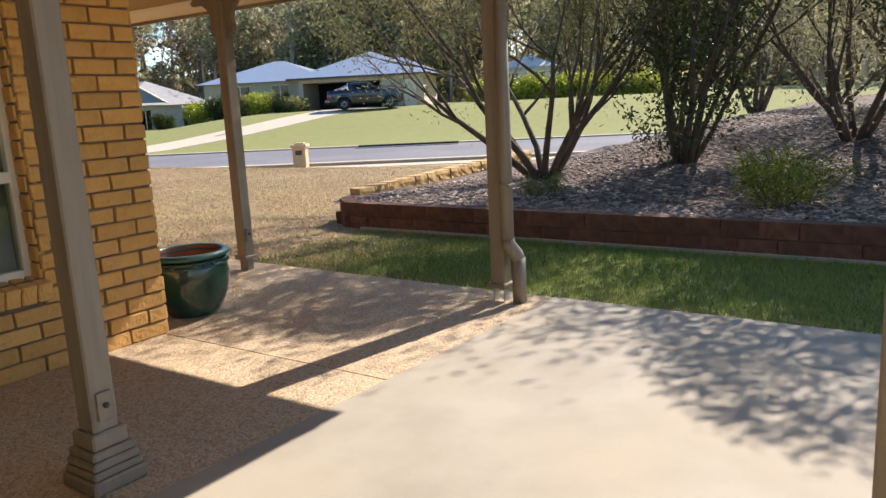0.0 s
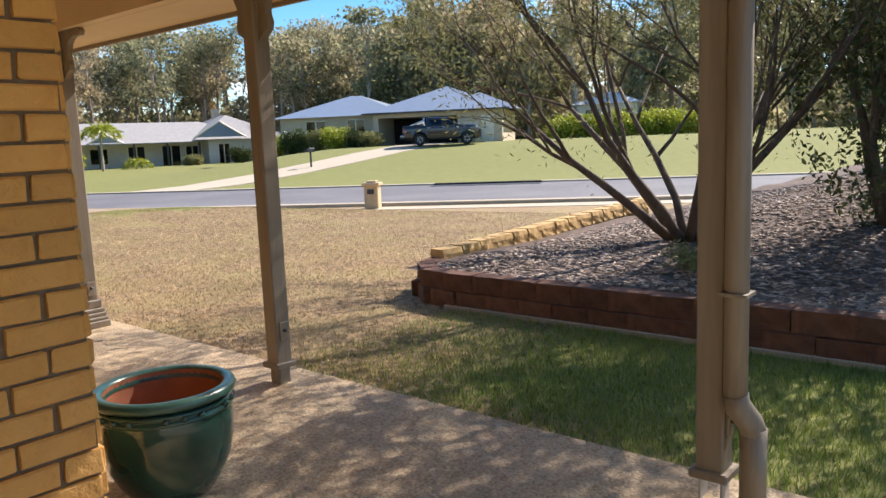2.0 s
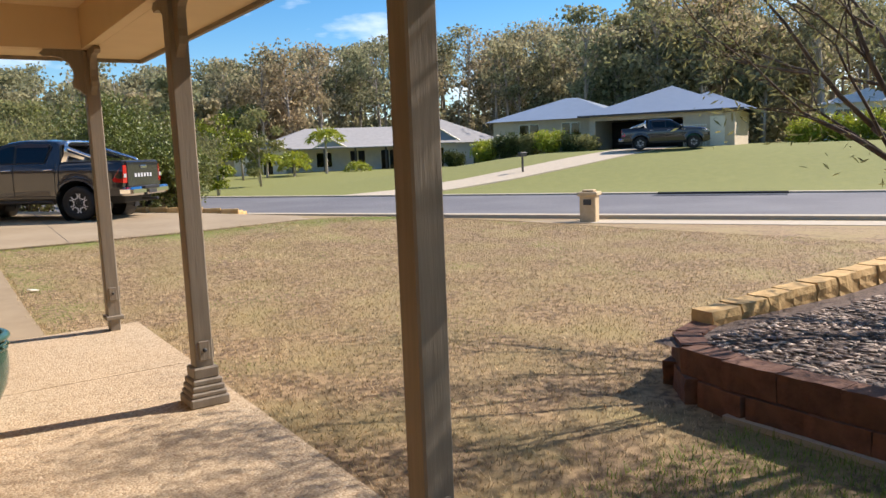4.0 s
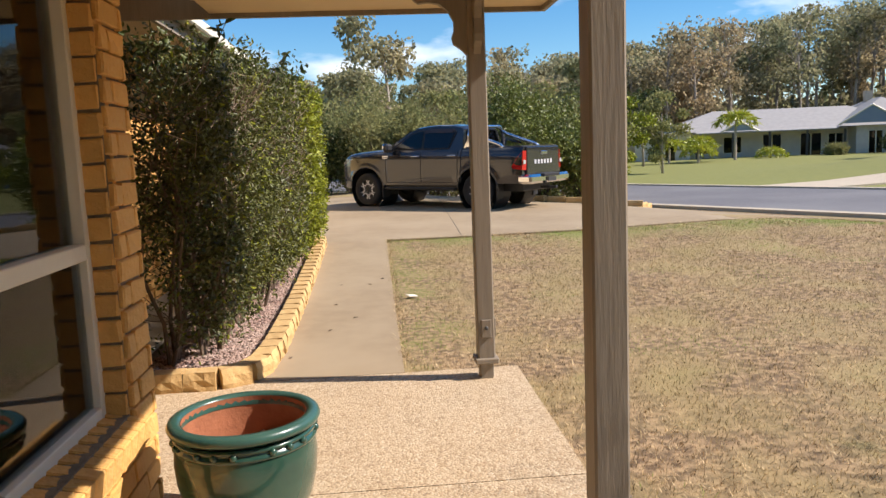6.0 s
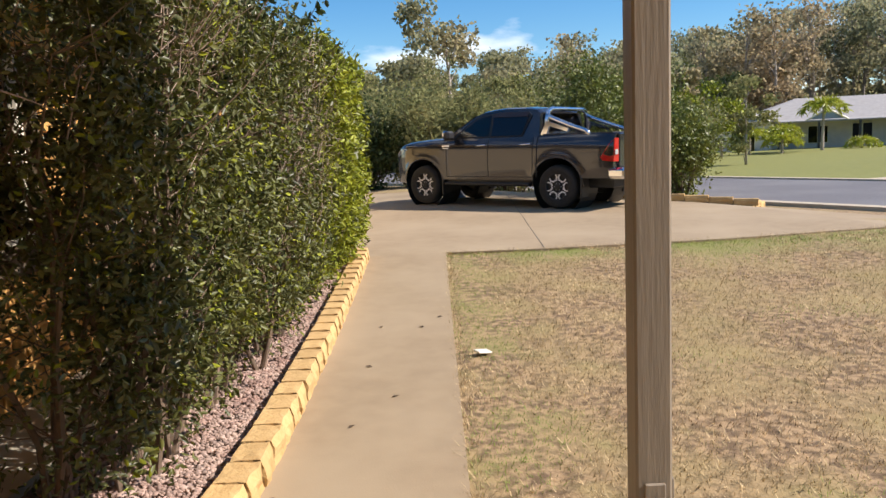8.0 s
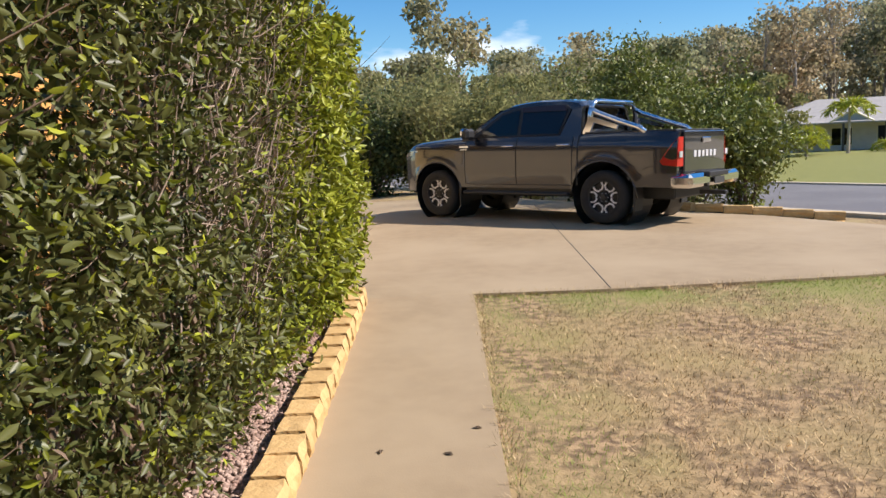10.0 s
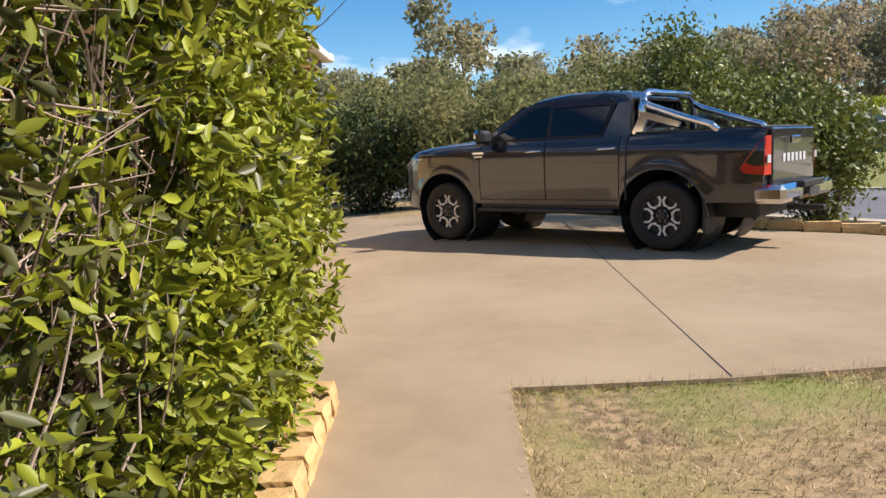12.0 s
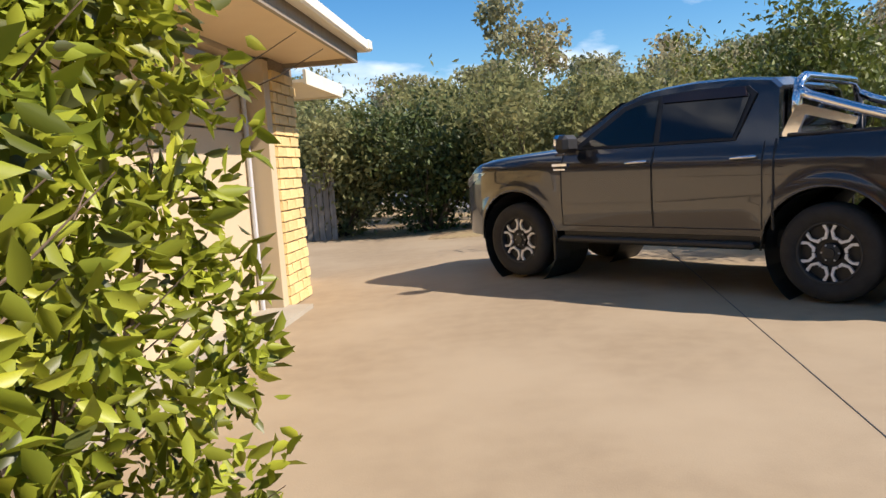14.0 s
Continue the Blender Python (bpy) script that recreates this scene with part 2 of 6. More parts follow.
def grass_material():
    """Lawn: dry straw to green, by a grass-type attribute broken up with noise."""
    m = material("lawn", (0.40, 0.275, 0.145), (0.15, 0.098, 0.052), 16, 0.95, bump=0.5, bscale=70, big=(0.33, 0.25, 0.11), bigscale=1.3, dist=0.012, lo=0.40, hi=0.60)
    n, l = m.node_tree.nodes, m.node_tree.links
    b = n["Principled BSDF"]
    old = b.inputs["Base Color"].links[0].from_socket
    at, nz, ad, rp, mx, g = (n.new("ShaderNode" + k) for k in ("Attribute", "TexNoise", "Math", "ValToRGB", "Mix", "ValToRGB"))
    at.attribute_name = "green"
    nz.inputs["Scale"].default_value, nz.inputs["Detail"].default_value = 2.5, 6
    tc = n.new("ShaderNodeTexCoord")
    l.new(tc.outputs["Object"], nz.inputs["Vector"])
    ad.operation = "ADD"
    l.new(at.outputs["Fac"], ad.inputs[0])
    l.new(nz.outputs["Fac"], ad.inputs[1])
    rp.color_ramp.elements[0].position, rp.color_ramp.elements[1].position = 0.62, 1.15
    l.new(ad.outputs["Value"], rp.inputs["Fac"])
    g.color_ramp.elements[0].color, g.color_ramp.elements[1].color = (0.15, 0.165, 0.04, 1), (0.25, 0.245, 0.065, 1)
    l.new(nz.outputs["Fac"], g.inputs["Fac"])
    mx.data_type = "RGBA"
    l.new(rp.outputs["Color"], mx.inputs["Factor"])
    l.new(old, mx.inputs["A"])
    l.new(g.outputs["Color"], mx.inputs["B"])
    l.new(mx.outputs["Result"], b.inputs["Base Color"])
    return m


M["lawn"] = grass_material()


# ---------------------------------------------------------------- mesh helpers
def part(name, bm, mat, parent=None, label="", smooth=False):
    """Links a bmesh as one mesh object, under parent if given."""
    me = bpy.data.meshes.new(name)
    bmesh.ops.recalc_face_normals(bm, faces=bm.faces)
    bm.to_mesh(me)
    bm.free()
    for mm in (mat if isinstance(mat, (list, tuple)) else [mat]):
        me.materials.append(mm)
    if smooth:
        for p in me.polygons:
            p.use_smooth = True
    ob = new(name, me)
    if parent:
        ob.parent = parent
    if label:
        tagged(ob, label)
    return ob


def thing(name, at, label, category, group="", kind=""):
    ob = new(name)
    ob.empty_display_size = 0.1
    ob.matrix_basis = at if isinstance(at, Matrix) else pose(*at)
    return tagged(ob, label, category, group, kind)


def box(bm, x0, x1, y0, y1, z0, z1, bevel=0.0, m=None):
    r = bmesh.ops.create_cube(bm, size=1.0)["verts"]
    for v in r:
        v.co = Vector((x0 + (v.co.x + 0.5) * (x1 - x0), y0 + (v.co.y + 0.5) * (y1 - y0), z0 + (v.co.z + 0.5) * (z1 - z0)))
    if bevel:
        e = list({e for v in r for e in v.link_edges})
        r = bmesh.ops.bevel(bm, geom=e, offset=bevel, segments=1, affect="EDGES")["verts"]
    if m:
        bmesh.ops.transform(bm, matrix=m, verts=[v for v in r if v.is_valid])
    return bm


def boxed(*a, **k):
    return box(bmesh.new(), *a, **k)


def prism(bm, pts, m=None, depth=0.1):
    """A polygon of (x, z) points, extruded along y by depth."""
    a = [bm.verts.new((x, 0, z)) for x, z in pts]
    b = [bm.verts.new((x, depth, z)) for x, z in pts]
    n = len(pts)
    bm.faces.new(a)
    bm.faces.new(b[::-1])
    for i in range(n):
        bm.faces.new((a[i], b[i], b[(i + 1) % n], a[(i + 1) % n]))
    if m:
        bmesh.ops.transform(bm, matrix=m, verts=a + b)
    return bm


def plan(bm, pts, z0, z1):
    """A polygon of (x, y) points between two heights; z1 may be a function of x, y."""
    top = [bm.verts.new((x, y, z1(x, y) if callable(z1) else z1)) for x, y in pts]
    low = [bm.verts.new((x, y, z0)) for x, y in pts]
    bm.faces.new(top)
    bm.faces.new(low[::-1])
    for i in range(len(pts)):
        j = (i + 1) % len(pts)
        bm.faces.new((low[i], low[j], top[j], top[i]))
    return bm


def lathe(bm, prof, seg=32, m=None, close=True):
    """Revolves (r, z) points round z."""
    rings = [[bm.verts.new((r * math.cos(6.28318 * i / seg), r * math.sin(6.28318 * i / seg), z)) for i in range(seg)] for r, z in prof]
    for a, b in zip(rings, rings[1:]):
        for i in range(seg):
            j = (i + 1) % seg
            bm.faces.new((a[i], a[j], b[j], b[i]))
    if close:
        bm.faces.new(rings[0][::-1])
        bm.faces.new(rings[-1])
    if m:
        bmesh.ops.transform(bm, matrix=m, verts=[v for r in rings for v in r])
    return bm


def tube(bm, pts, rad, seg=8):
    """A tube along points, with a radius for each (or one)."""
    pts = [Vector(p) for p in pts]
    rad = rad if isinstance(rad, (list, tuple)) else [rad] * len(pts)
    prev, ref = None, Vector((0.31, 0.2, 0.93))
    for i, p in enumerate(pts):
        d = (pts[min(i + 1, len(pts) - 1)] - pts[max(i - 1, 0)]).normalized()
        if abs(d.dot(ref)) > 0.98:
            ref = Vector((0.9, 0.1, 0.2))
        s = d.cross(ref).normalized()
        t = d.cross(s)
        ring = [bm.verts.new(p + rad[i] * (math.cos(6.28318 * k / seg) * s + math.sin(6.28318 * k / seg) * t)) for k in range(seg)]
        if prev:
            for k in range(seg):
                j = (k + 1) % seg
                bm.faces.new((prev[k], prev[j], ring[j], ring[k]))
        else:
            bm.faces.new(ring[::-1])
        prev = ring
    bm.faces.new(prev)
    return bm


def array_mesh(name, verts, faces, mats, index=None):
    """A mesh from arrays: verts (n, 3), faces (m, k)."""
    me = bpy.data.meshes.new(name)
    k = faces.shape[1]
    me.vertices.add(len(verts))
    me.vertices.foreach_set("co", np.ascontiguousarray(verts, dtype=np.float32).ravel())
    me.loops.add(faces.size)
    me.loops.foreach_set("vertex_index", np.ascontiguousarray(faces, dtype=np.int32).ravel())
    me.polygons.add(len(faces))
    me.polygons.foreach_set("loop_start", np.arange(0, faces.size, k, dtype=np.int32))
    for mm in mats:
        me.materials.append(mm)
    if index is not None:
        me.polygons.foreach_set("material_index", np.ascontiguousarray(index, dtype=np.int32))
    me.update(calc_edges=True)
    return me


RNG = np.random.default_rng(7)


def unit(a):
    return a / np.maximum(np.linalg.norm(a, axis=1, keepdims=True), 1e-6)


def leaf_arrays(pos, size, width=0.45, out=None, droop=0.2, near=False):
    """Leaves at pos, pointing roughly along out: one folded blade each."""
    n = len(pos)
    d = RNG.normal(size=(n, 3))
    if out is not None:
        d = d * 0.75 + out
    d[:, 2] -= droop
    d = unit(d)
    s = unit(np.cross(d, RNG.normal(size=(n, 3))))
    up = np.cross(s, d)
    L = (size * RNG.uniform(0.6, 1.3, n))[:, None]
    W = L * width * 0.5
    if near:
        v = np.stack([pos, pos + d * L * 0.3 + s * W * 0.85 + up * W * 0.35, pos + d * L * 0.65 + s * W * 0.8 + up * W * 0.3, pos + d * L - up * L * 0.1,
                      pos + d * L * 0.65 - s * W * 0.8 + up * W * 0.3, pos + d * L * 0.3 - s * W * 0.85 + up * W * 0.35], 1)
        base = (np.arange(n) * 6)[:, None]
        f = np.concatenate([base + np.array([0, 1, 2, 3]), base + np.array([0, 3, 4, 5])], 0)
        return v.reshape(-1, 3), f
    v = np.stack([pos, pos + d * L * 0.5 + s * W + up * W * 0.3, pos + d * L, pos + d * L * 0.5 - s * W + up * W * 0.3], 1)
    return v.reshape(-1, 3), np.arange(4 * n).reshape(n, 4)


def leaves(name, parent, pos, size, mat, label="", **k):
    v, f = leaf_arrays(np.asarray(pos, float), size, **k)
    ob = new(name, array_mesh(name, v, f, [mat]))
    ob.parent = parent
    if label:
        tagged(ob, label)
    return ob


# ---------------------------------------------------------------- ground
def smooth(t):
    t = min(max(t, 0.0), 1.0)
    return t * t * (3 - 2 * t)


def road_uv(x, y):
    return 0.878 * x + 0.479 * y, -0.479 * x + 0.878 * y


def ground_z(x, y):
    u, v = road_uv(x, y)
    base = 0.225 * min(max(y / 5.9, 0.0), 1.0) ** 2 + (0.002 + 0.0135 * smooth((x + 3.2) / 2.2)) * min(max(y - 5.9, 0.0), 6.8)
    s = smooth((u - 7) / 7.5)
    z = base * (1 - s) - 0.5 * s
    if u > 24.5:
        a = 1 - smooth((v - 10) / 16)
        z += 1.6 * a * smooth((u - 25) / 22) + 0.3 * (1 - a) * smooth((u - 25) / 40)
    r = math.hypot(x, y)
    z += 9.0 * smooth((r - 85) / 80) * smooth((u + 5) / 40)
    return z


def green_of(x, y):
    u, v = road_uv(x, y)
    if u > 24.5:
        return 0.62
    g = 0.0
    if y < -3 and x > 0:
        g = 0.75 * smooth((-y - 4.8) / 2.0)
    g = max(g, 0.42 * smooth((y - 5.0) / 0.9) * smooth((1 - abs(x - 3) / 5) * 2) if y < 6.5 else 0.0)
    g = max(g, 0.4 * smooth(1 - abs(x + 0.3) / 0.45) * smooth(y + 0.3))
    return g


def axis(lo, hi, fine_lo, fine_hi, step):
    a = [fine_lo + i * step for i in range(int((fine_hi - fine_lo) / step) + 1)]
    d, p, q = step, fine_lo, fine_hi
    low, high = [], []
    while p > lo:
        d *= 1.18
        p -= d
        low.append(p)
    d = step
    while q < hi:
        d *= 1.18
        q += d
        high.append(q)
    return low[::-1] + a + high


XS, YS = axis(-900, 900, -3, 45, 0.6), axis(-900, 900, -13, 45, 0.6)
gv = np.array([(x, y, ground_z(x, y) - (0.05 if 7.4 < y < 16.4 and x < 6 - 0.7 * max(0, y - 12) else 0.015)) for y in YS for x in XS])
nx = len(XS)
gi = np.arange(len(XS) * len(YS)).reshape(len(YS), nx)
gf = np.stack([gi[:-1, :-1], gi[:-1, 1:], gi[1:, 1:], gi[1:, :-1]], -1).reshape(-1, 4)
gme = array_mesh("ground", gv, gf, [M["lawn"]])
ga = gme.attributes.new("green", "FLOAT", "POINT")
ga.data.foreach_set("value", np.array([green_of(x, y) for y in YS for x in XS], dtype=np.float32))
for p in gme.polygons:
    p.use_smooth = True
ground = tagged(new("ground", gme), "dry straw-coloured lawn with greener patches", "lawn", kind="structure")


def draped(name, pts_rows, mat, label, category, lift=0.0, thick=0.12):
    """A slab laid over the ground: rows of (x, y) points across its length."""
    bm = bmesh.new()
    top = [[bm.verts.new((x, y, ground_z(x, y) + lift)) for x, y in r] for r in pts_rows]
    low = [[bm.verts.new((v.co.x, v.co.y, v.co.z - thick)) for v in r] for r in top]
    for a, b in zip(top, top[1:]):
        for i in range(len(a) - 1):
            bm.faces.new((a[i], a[i + 1], b[i + 1], b[i]))
    for g, h in ((top[0], low[0]), (top[-1], low[-1]), ([r[0] for r in top], [r[0] for r in low]), ([r[-1] for r in top], [r[-1] for r in low])):
        for i in range(len(g) - 1):
            bm.faces.new((g[i], g[i + 1], h[i + 1], h[i]))
    return tagged(part(name, bm, mat, smooth=False), label, category, kind="structure")


def uv_xy(u, v):
    return 0.878 * u - 0.479 * v, 0.479 * u + 0.878 * v


# road, kerbs, footpath strip
draped("road", [[uv_xy(u, v) for u in (15.6, 17.5, 20, 22.5, 24.3)] for v in range(-80, 80, 4)], M["asphalt"], "grey asphalt street with faded surface", "road", 0.02)
for u0, nm in ((15.2, "kerb_near"), (24.3, "kerb_far")):
    draped(nm, [[uv_xy(u0 + d, v) for d in (0, 0.2, 0.4)] for v in range(-80, 80, 4)], M["kerb"], "pale concrete kerb along the street", "kerb", 0.08)

# driveway and footpath
DRIVE_NEAR = [(-9.0, 5.9), (-6.0, 5.9), (-3.0, 5.9), (-0.5, 5.9), (0.55, 5.88), (2.5, 6.0), (4.6, 6.35), (6.6, 6.9), (8.6, 7.2), (10.6, 7.1), (12.2, 6.4)]
DRIVE_FAR = [(-9.0, 17.9), (-6.0, 17.8), (-3.0, 17.5), (-0.5, 17.2), (0.55, 17.0), (2.0, 16.6), (3.4, 14.6), (5.6, 12.4), (7.2, 12.2), (10.2, 9.2), (12.6, 7.6)]
draped("driveway", [[(a[0] + (b[0] - a[0]) * k / 10, a[1] + (b[1] - a[1]) * k / 10) for k in range(11)] for a, b in zip(DRIVE_NEAR, DRIVE_FAR)],
       M["path_concrete"], "broad sand-coloured concrete driveway", "driveway", 0.0)
draped("footpath", [[(12.2 + 0.49 * k, 6.4 - 0.87 * k), (12.7 + 0.5 * k, 7.5 - 0.87 * k)] for k in range(0, 60, 2)], M["kerb"], "narrow pale concrete footpath beside the street", "footpath", 0.0)
draped("garden_path", [[(-1.45, y), (-0.97, y), (-0.5, y)] for y in (0.2, 0.9, 1.6, 2.3, 3.0, 3.7, 4.4, 5.1, 5.9)], M["path_concrete"], "sand-coloured concrete path to the driveway", "path", 0.0)

# porch slab: exposed aggregate, with saw-cut joints between the bays
EDGE = lambda y: 0.232 + 0.0096 * (y - 0.194)
slab = tagged(new("porch_slab"), "pale exposed-aggregate porch floor with fine pebbles", "floor", kind="structure")
for pts in ([(-8.0, -7.49), (-1.632, -7.735), (-1.632, -5.8), (-8.0, -5.8)], [(-1.622, -7.735), (EDGE(-7.8), -7.80), (EDGE(-1.5), -1.5), (-1.622, -1.5)],
            [(-2.75, -1.493), (EDGE(-1.5), -1.493), (EDGE(0.19), 0.194), (-2.75, 0.194)]):
    part("slab_bay", plan(bmesh.new(), pts, -0.12, 0.0), M["aggregate"], slab)
part("slab_joint", boxed(-8.0, 0.13, -7.7, 0.18, -0.11, -0.008), M["mortar"], slab)
patio = tagged(part("patio_slab", plan(bmesh.new(), [(-9, -15), (0.12, -15), (EDGE(-7.8), -7.805), (-9, -7.455)], -0.12, 0.002), M["concrete"]),
               "smooth pale grey concrete patio slab", "patio", kind="structure")


# ---------------------------------------------------------------- brickwork
def block_mesh(name, lx, ly, lz, mat, chip=0.004, seed=0):
    bm = boxed(-lx / 2, lx / 2, -ly / 2, ly / 2, -lz / 2, lz / 2, 0.006)
    rr = random.Random(seed)
    for v in bm.verts:
        v.co += Vector((rr.uniform(-1, 1), rr.uniform(-1, 1), rr.uniform(-1, 1))) * chip
    me = bpy.data.meshes.new(name)
    bm.to_mesh(me)
    bm.free()
    me.materials.append(mat)
    return me


BRICKS = {}


def brick_mesh(length, mat):
    key = (round(length, 2), mat.name, random.randrange(3))
    if key not in BRICKS:
        BRICKS[key] = block_mesh("brick", key[0], 0.11, 0.083, mat, 0.0035, len(BRICKS))
    return BRICKS[key]


PIECES = []


def brick_face(parent, origin, along, length, z0, z1, mat, holes=()):
    """Stretcher bond on one face. origin: corner at the face's plane; along: unit vector; the outside is to the right of along."""
    ax = Vector((*along, 0))
    nrm = Vector((along[1], -along[0], 0))
    row, z = 0, z0
    while z + 0.07 < z1:
        s = -0.132 if row % 2 else 0.0
        while s < length - 0.02:
            a, b = max(s, 0.0), min(s + 0.253, length)
            s += 0.264
            zc = z + 0.042
            spans = [(a, b)]
            for h0, h1, hz0, hz1 in holes:
                if hz0 - 0.03 < zc < hz1 + 0.03:
                    spans = [q for p, r in spans for q in ((p, min(r, h0 - 0.005)), (max(p, h1 + 0.005), r)) if q[1] - q[0] > 0.03]
            for p, r in spans:
                if r - p > 0.03:
                    PIECES.append((parent, Vector(origin) + ax * ((p + r) / 2) + nrm * (-0.055 + random.uniform(0.008, 0.014)) + Vector((0, 0, zc)),
                                   math.degrees(math.atan2(along[1], along[0])) + random.uniform(-0.4, 0.4), r - p - 0.004, mat))
        z += 0.095
        row += 1


def solid_wall(name, x0, x1, y0, y1, z0, z1, label, hole=None, face="y"):
    """A mortar core with a window opening through it: hole = (a0, a1, z0, z1) along the wall."""
    bm = bmesh.new()
    if hole:
        a0, a1, h0, h1 = hole
        if face == "y":
            for a, b, c, d in ((x0, a0, z0, z1), (a1, x1, z0, z1), (a0, a1, z0, h0), (a0, a1, h1, z1)):
                if b > a and d > c:
                    box(bm, a, b, y0, y1, c, d)
        else:
            for a, b, c, d in ((y0, a0, z0, z1), (a1, y1, z0, z1), (a0, a1, z0, h0), (a0, a1, h1, z1)):
                if b > a and d > c:
                    box(bm, x0, x1, a, b, c, d)
    else:
        box(bm, x0, x1, y0, y1, z0, z1)
    return tagged(part(name, bm, M["mortar"]), label, "wall", kind="structure")


BRICK_LABEL = "golden-tan textured brick wall with grey mortar joints"
S_HOLE = (-4.2, -2.34, 0.52, 2.1)
E_HOLE = (-4.1, -1.66, 0.45, 2.1)
wall_south = solid_wall("wall_south", -8.0, -1.60, -5.92, -5.68, 0, 2.6, BRICK_LABEL, S_HOLE)
wall_east = solid_wall("wall_east", -1.84, -1.60, -5.68, -1.40, 0, 2.6, BRICK_LABEL, E_HOLE, "x")
wall_return = solid_wall("wall_return", -2.9, -1.84, -1.58, -1.40, 0, 2.6, BRICK_LABEL)
wall_recess = solid_wall("wall_recess", -3.1, -2.82, -1.42, 6.6, 0, 2.7, BRICK_LABEL, (1.3, 2.3, 0.88, 2.0), "x")
brick_face(wall_south, (-4.5, -5.93, 0), (1, 0), 2.91, 0.0, 2.3, M["brick"], [(0.3, 2.16, 0.44, 2.1)])
brick_face(wall_east, (-1.59, -5.92, 0), (0, 1), 4.53, 0.0, 2.3, M["brick"], [(1.82, 4.26, 0.37, 2.1)])
brick_face(wall_return, (-1.60, -1.39, 0), (-1, 0), 1.2, 0.0, 2.3, M["brick"])
brick_face(wall_recess, (-2.81, -1.4, 0), (0, 1), 7.6, 0.0, 2.5, M["brick"], [(2.7, 3.7, 0.8, 2.0)])
# reveals of the window openings and soldier sills
brick_face(wall_south, (-2.34, -5.81, 0), (0, -1), 0.11, 0.52, 2.1, M["brick"])
brick_face(wall_east, (-1.71, -1.66, 0), (1, 0), 0.11, 0.45, 2.1, M["brick"])


def soldier_sill(parent, origin, along, length, z):
    ax, nrm = Vector((*along, 0)), Vector((along[1], -along[0], 0))
    yaw = math.degrees(math.atan2(along[1], along[0]))
    s = 0.0
    while s < length:
        ob = new("sill_brick", SILL)
        ob.parent = parent
        ob.matrix_basis = Matrix.Translation(Vector(origin) + ax * (s + 0.038) + nrm * -0.03 + Vector((0, 0, z - 0.03))) @ pose(0, 0, 0, 12, 0, yaw)
        s += 0.086


SILL = block_mesh("sill_brick", 0.076, 0.19, 0.10, M["brick"], 0.003, 3)


def sash_window(name, m, w, h, rail, label, mat_frame=None):
    """Aluminium window in its opening: local x along, z up, y outwards negative."""
    win = tagged(thing(name, m, label, "window", kind="structure"))
    f = mat_frame or M["white_trim"]
    bm = bmesh.new()
    for a in ((0, 0.045, 0, h), (w - 0.045, w, 0, h), (0.045, w - 0.045, 0, 0.05), (0.045, w - 0.045, h - 0.05, h), (0.045, w - 0.045, rail - 0.03, rail + 0.03)):
        box(bm, a[0], a[1], -0.03, 0.04, a[2], a[3], 0.004)
    part("window_frame", bm, f, win)
    for z0, z1, d in ((0.05, rail - 0.03, 0.0), (rail + 0.03, h - 0.05, 0.015)):
        g = part("pane", boxed(0.045, w - 0.045, d, d + 0.006, z0, z1), M["window_glass"], win)
        g.visible_shadow = False
    part("blind", boxed(0.0, w, 0.14, 0.15, 0.0, h), M["blind"], win, "closed pale fabric blind")
    return win


sash_window("window_1", pose(-4.2, -5.81, 0.52), 1.86, 1.58, 0.56, "cream-framed sash window with a pale blind")
sash_window("window_2", pose(-1.71, -4.1, 0.45, 0, 0, 90), 2.44, 1.65, 0.63, "cream-framed sash window reflecting the lawn")
sash_window("window_3", pose(-2.93, 1.3, 0.88, 0, 0, 90), 1.0, 1.12, 0.5, "cream-framed sash window behind the hedge")
soldier_sill(wall_south, (-4.2, -5.92, 0.0), (1, 0), 1.86, 0.50)
soldier_sill(wall_east, (-1.60, -4.1, 0.0), (0, 1), 2.44, 0.43)

# closing walls of the house, out of view
tagged(part("wall_back", boxed(-9.0, -8.8, -15, 12, -0.1, 2.8), M["cream_paint"]), "plain painted house wall", "wall", kind="structure")
tagged(part("wall_inner", boxed(-5.2, -5.0, -5.8, 6.6, 0, 2.6), M["dark_interior"]), "dark inner wall of the house", "wall", kind="structure")


# ---------------------------------------------------------------- porch roof
bm = bmesh.new()
box(bm, 0.02, 0.5, -8.2, 0.45, 2.30, 2.33)
box(bm, -1.6, 0.02, 0.05, 0.45, 2.30, 2.33)
tagged(part("soffit", bm, M["cream_paint"]), "cream-painted eave lining of the porch", "soffit", kind="structure")
bm = boxed(-8.6, -0.06, -8.08, -0.05, 2.62, 2.66)
tagged(part("ceiling", bm, M["cream_paint"]), "cream-painted porch ceiling", "ceiling", kind="structure")
bm = bmesh.new()
box(bm, -0.06, 0.02, -8.2, 0.05, 2.302, 2.62)
box(bm, -1.62, -0.06, -0.05, 0.05, 2.302, 2.62)
box(bm, -9, -0.06, -8.18, -8.08, 2.302, 2.62)
tagged(part("beam", bm, M["cream_paint"]), "cream-painted porch beam over the posts", "beam", kind="structure")
bm = bmesh.new()
box(bm, 0.5, 0.53, -8.23, 0.48, 2.27, 2.45)
box(bm, -2.4, 0.5, 0.45, 0.48, 2.27, 2.45)
box(bm, -9, 0.5, -8.23, -8.2, 2.27, 2.45)
tagged(part("fascia", bm, M["post_paint"]), "taupe timber fascia board", "fascia", kind="structure")
bm = bmesh.new()
v = [bm.verts.new(c) for c in ((0.56, -8.27, 2.44), (0.56, 0.5, 2.44), (-5.0, 0.5, 4.3), (-5.0, -8.27, 4.3))]
bm.faces.new(v)
bmesh.ops.solidify(bm, geom=bm.faces[:], thickness=0.04)
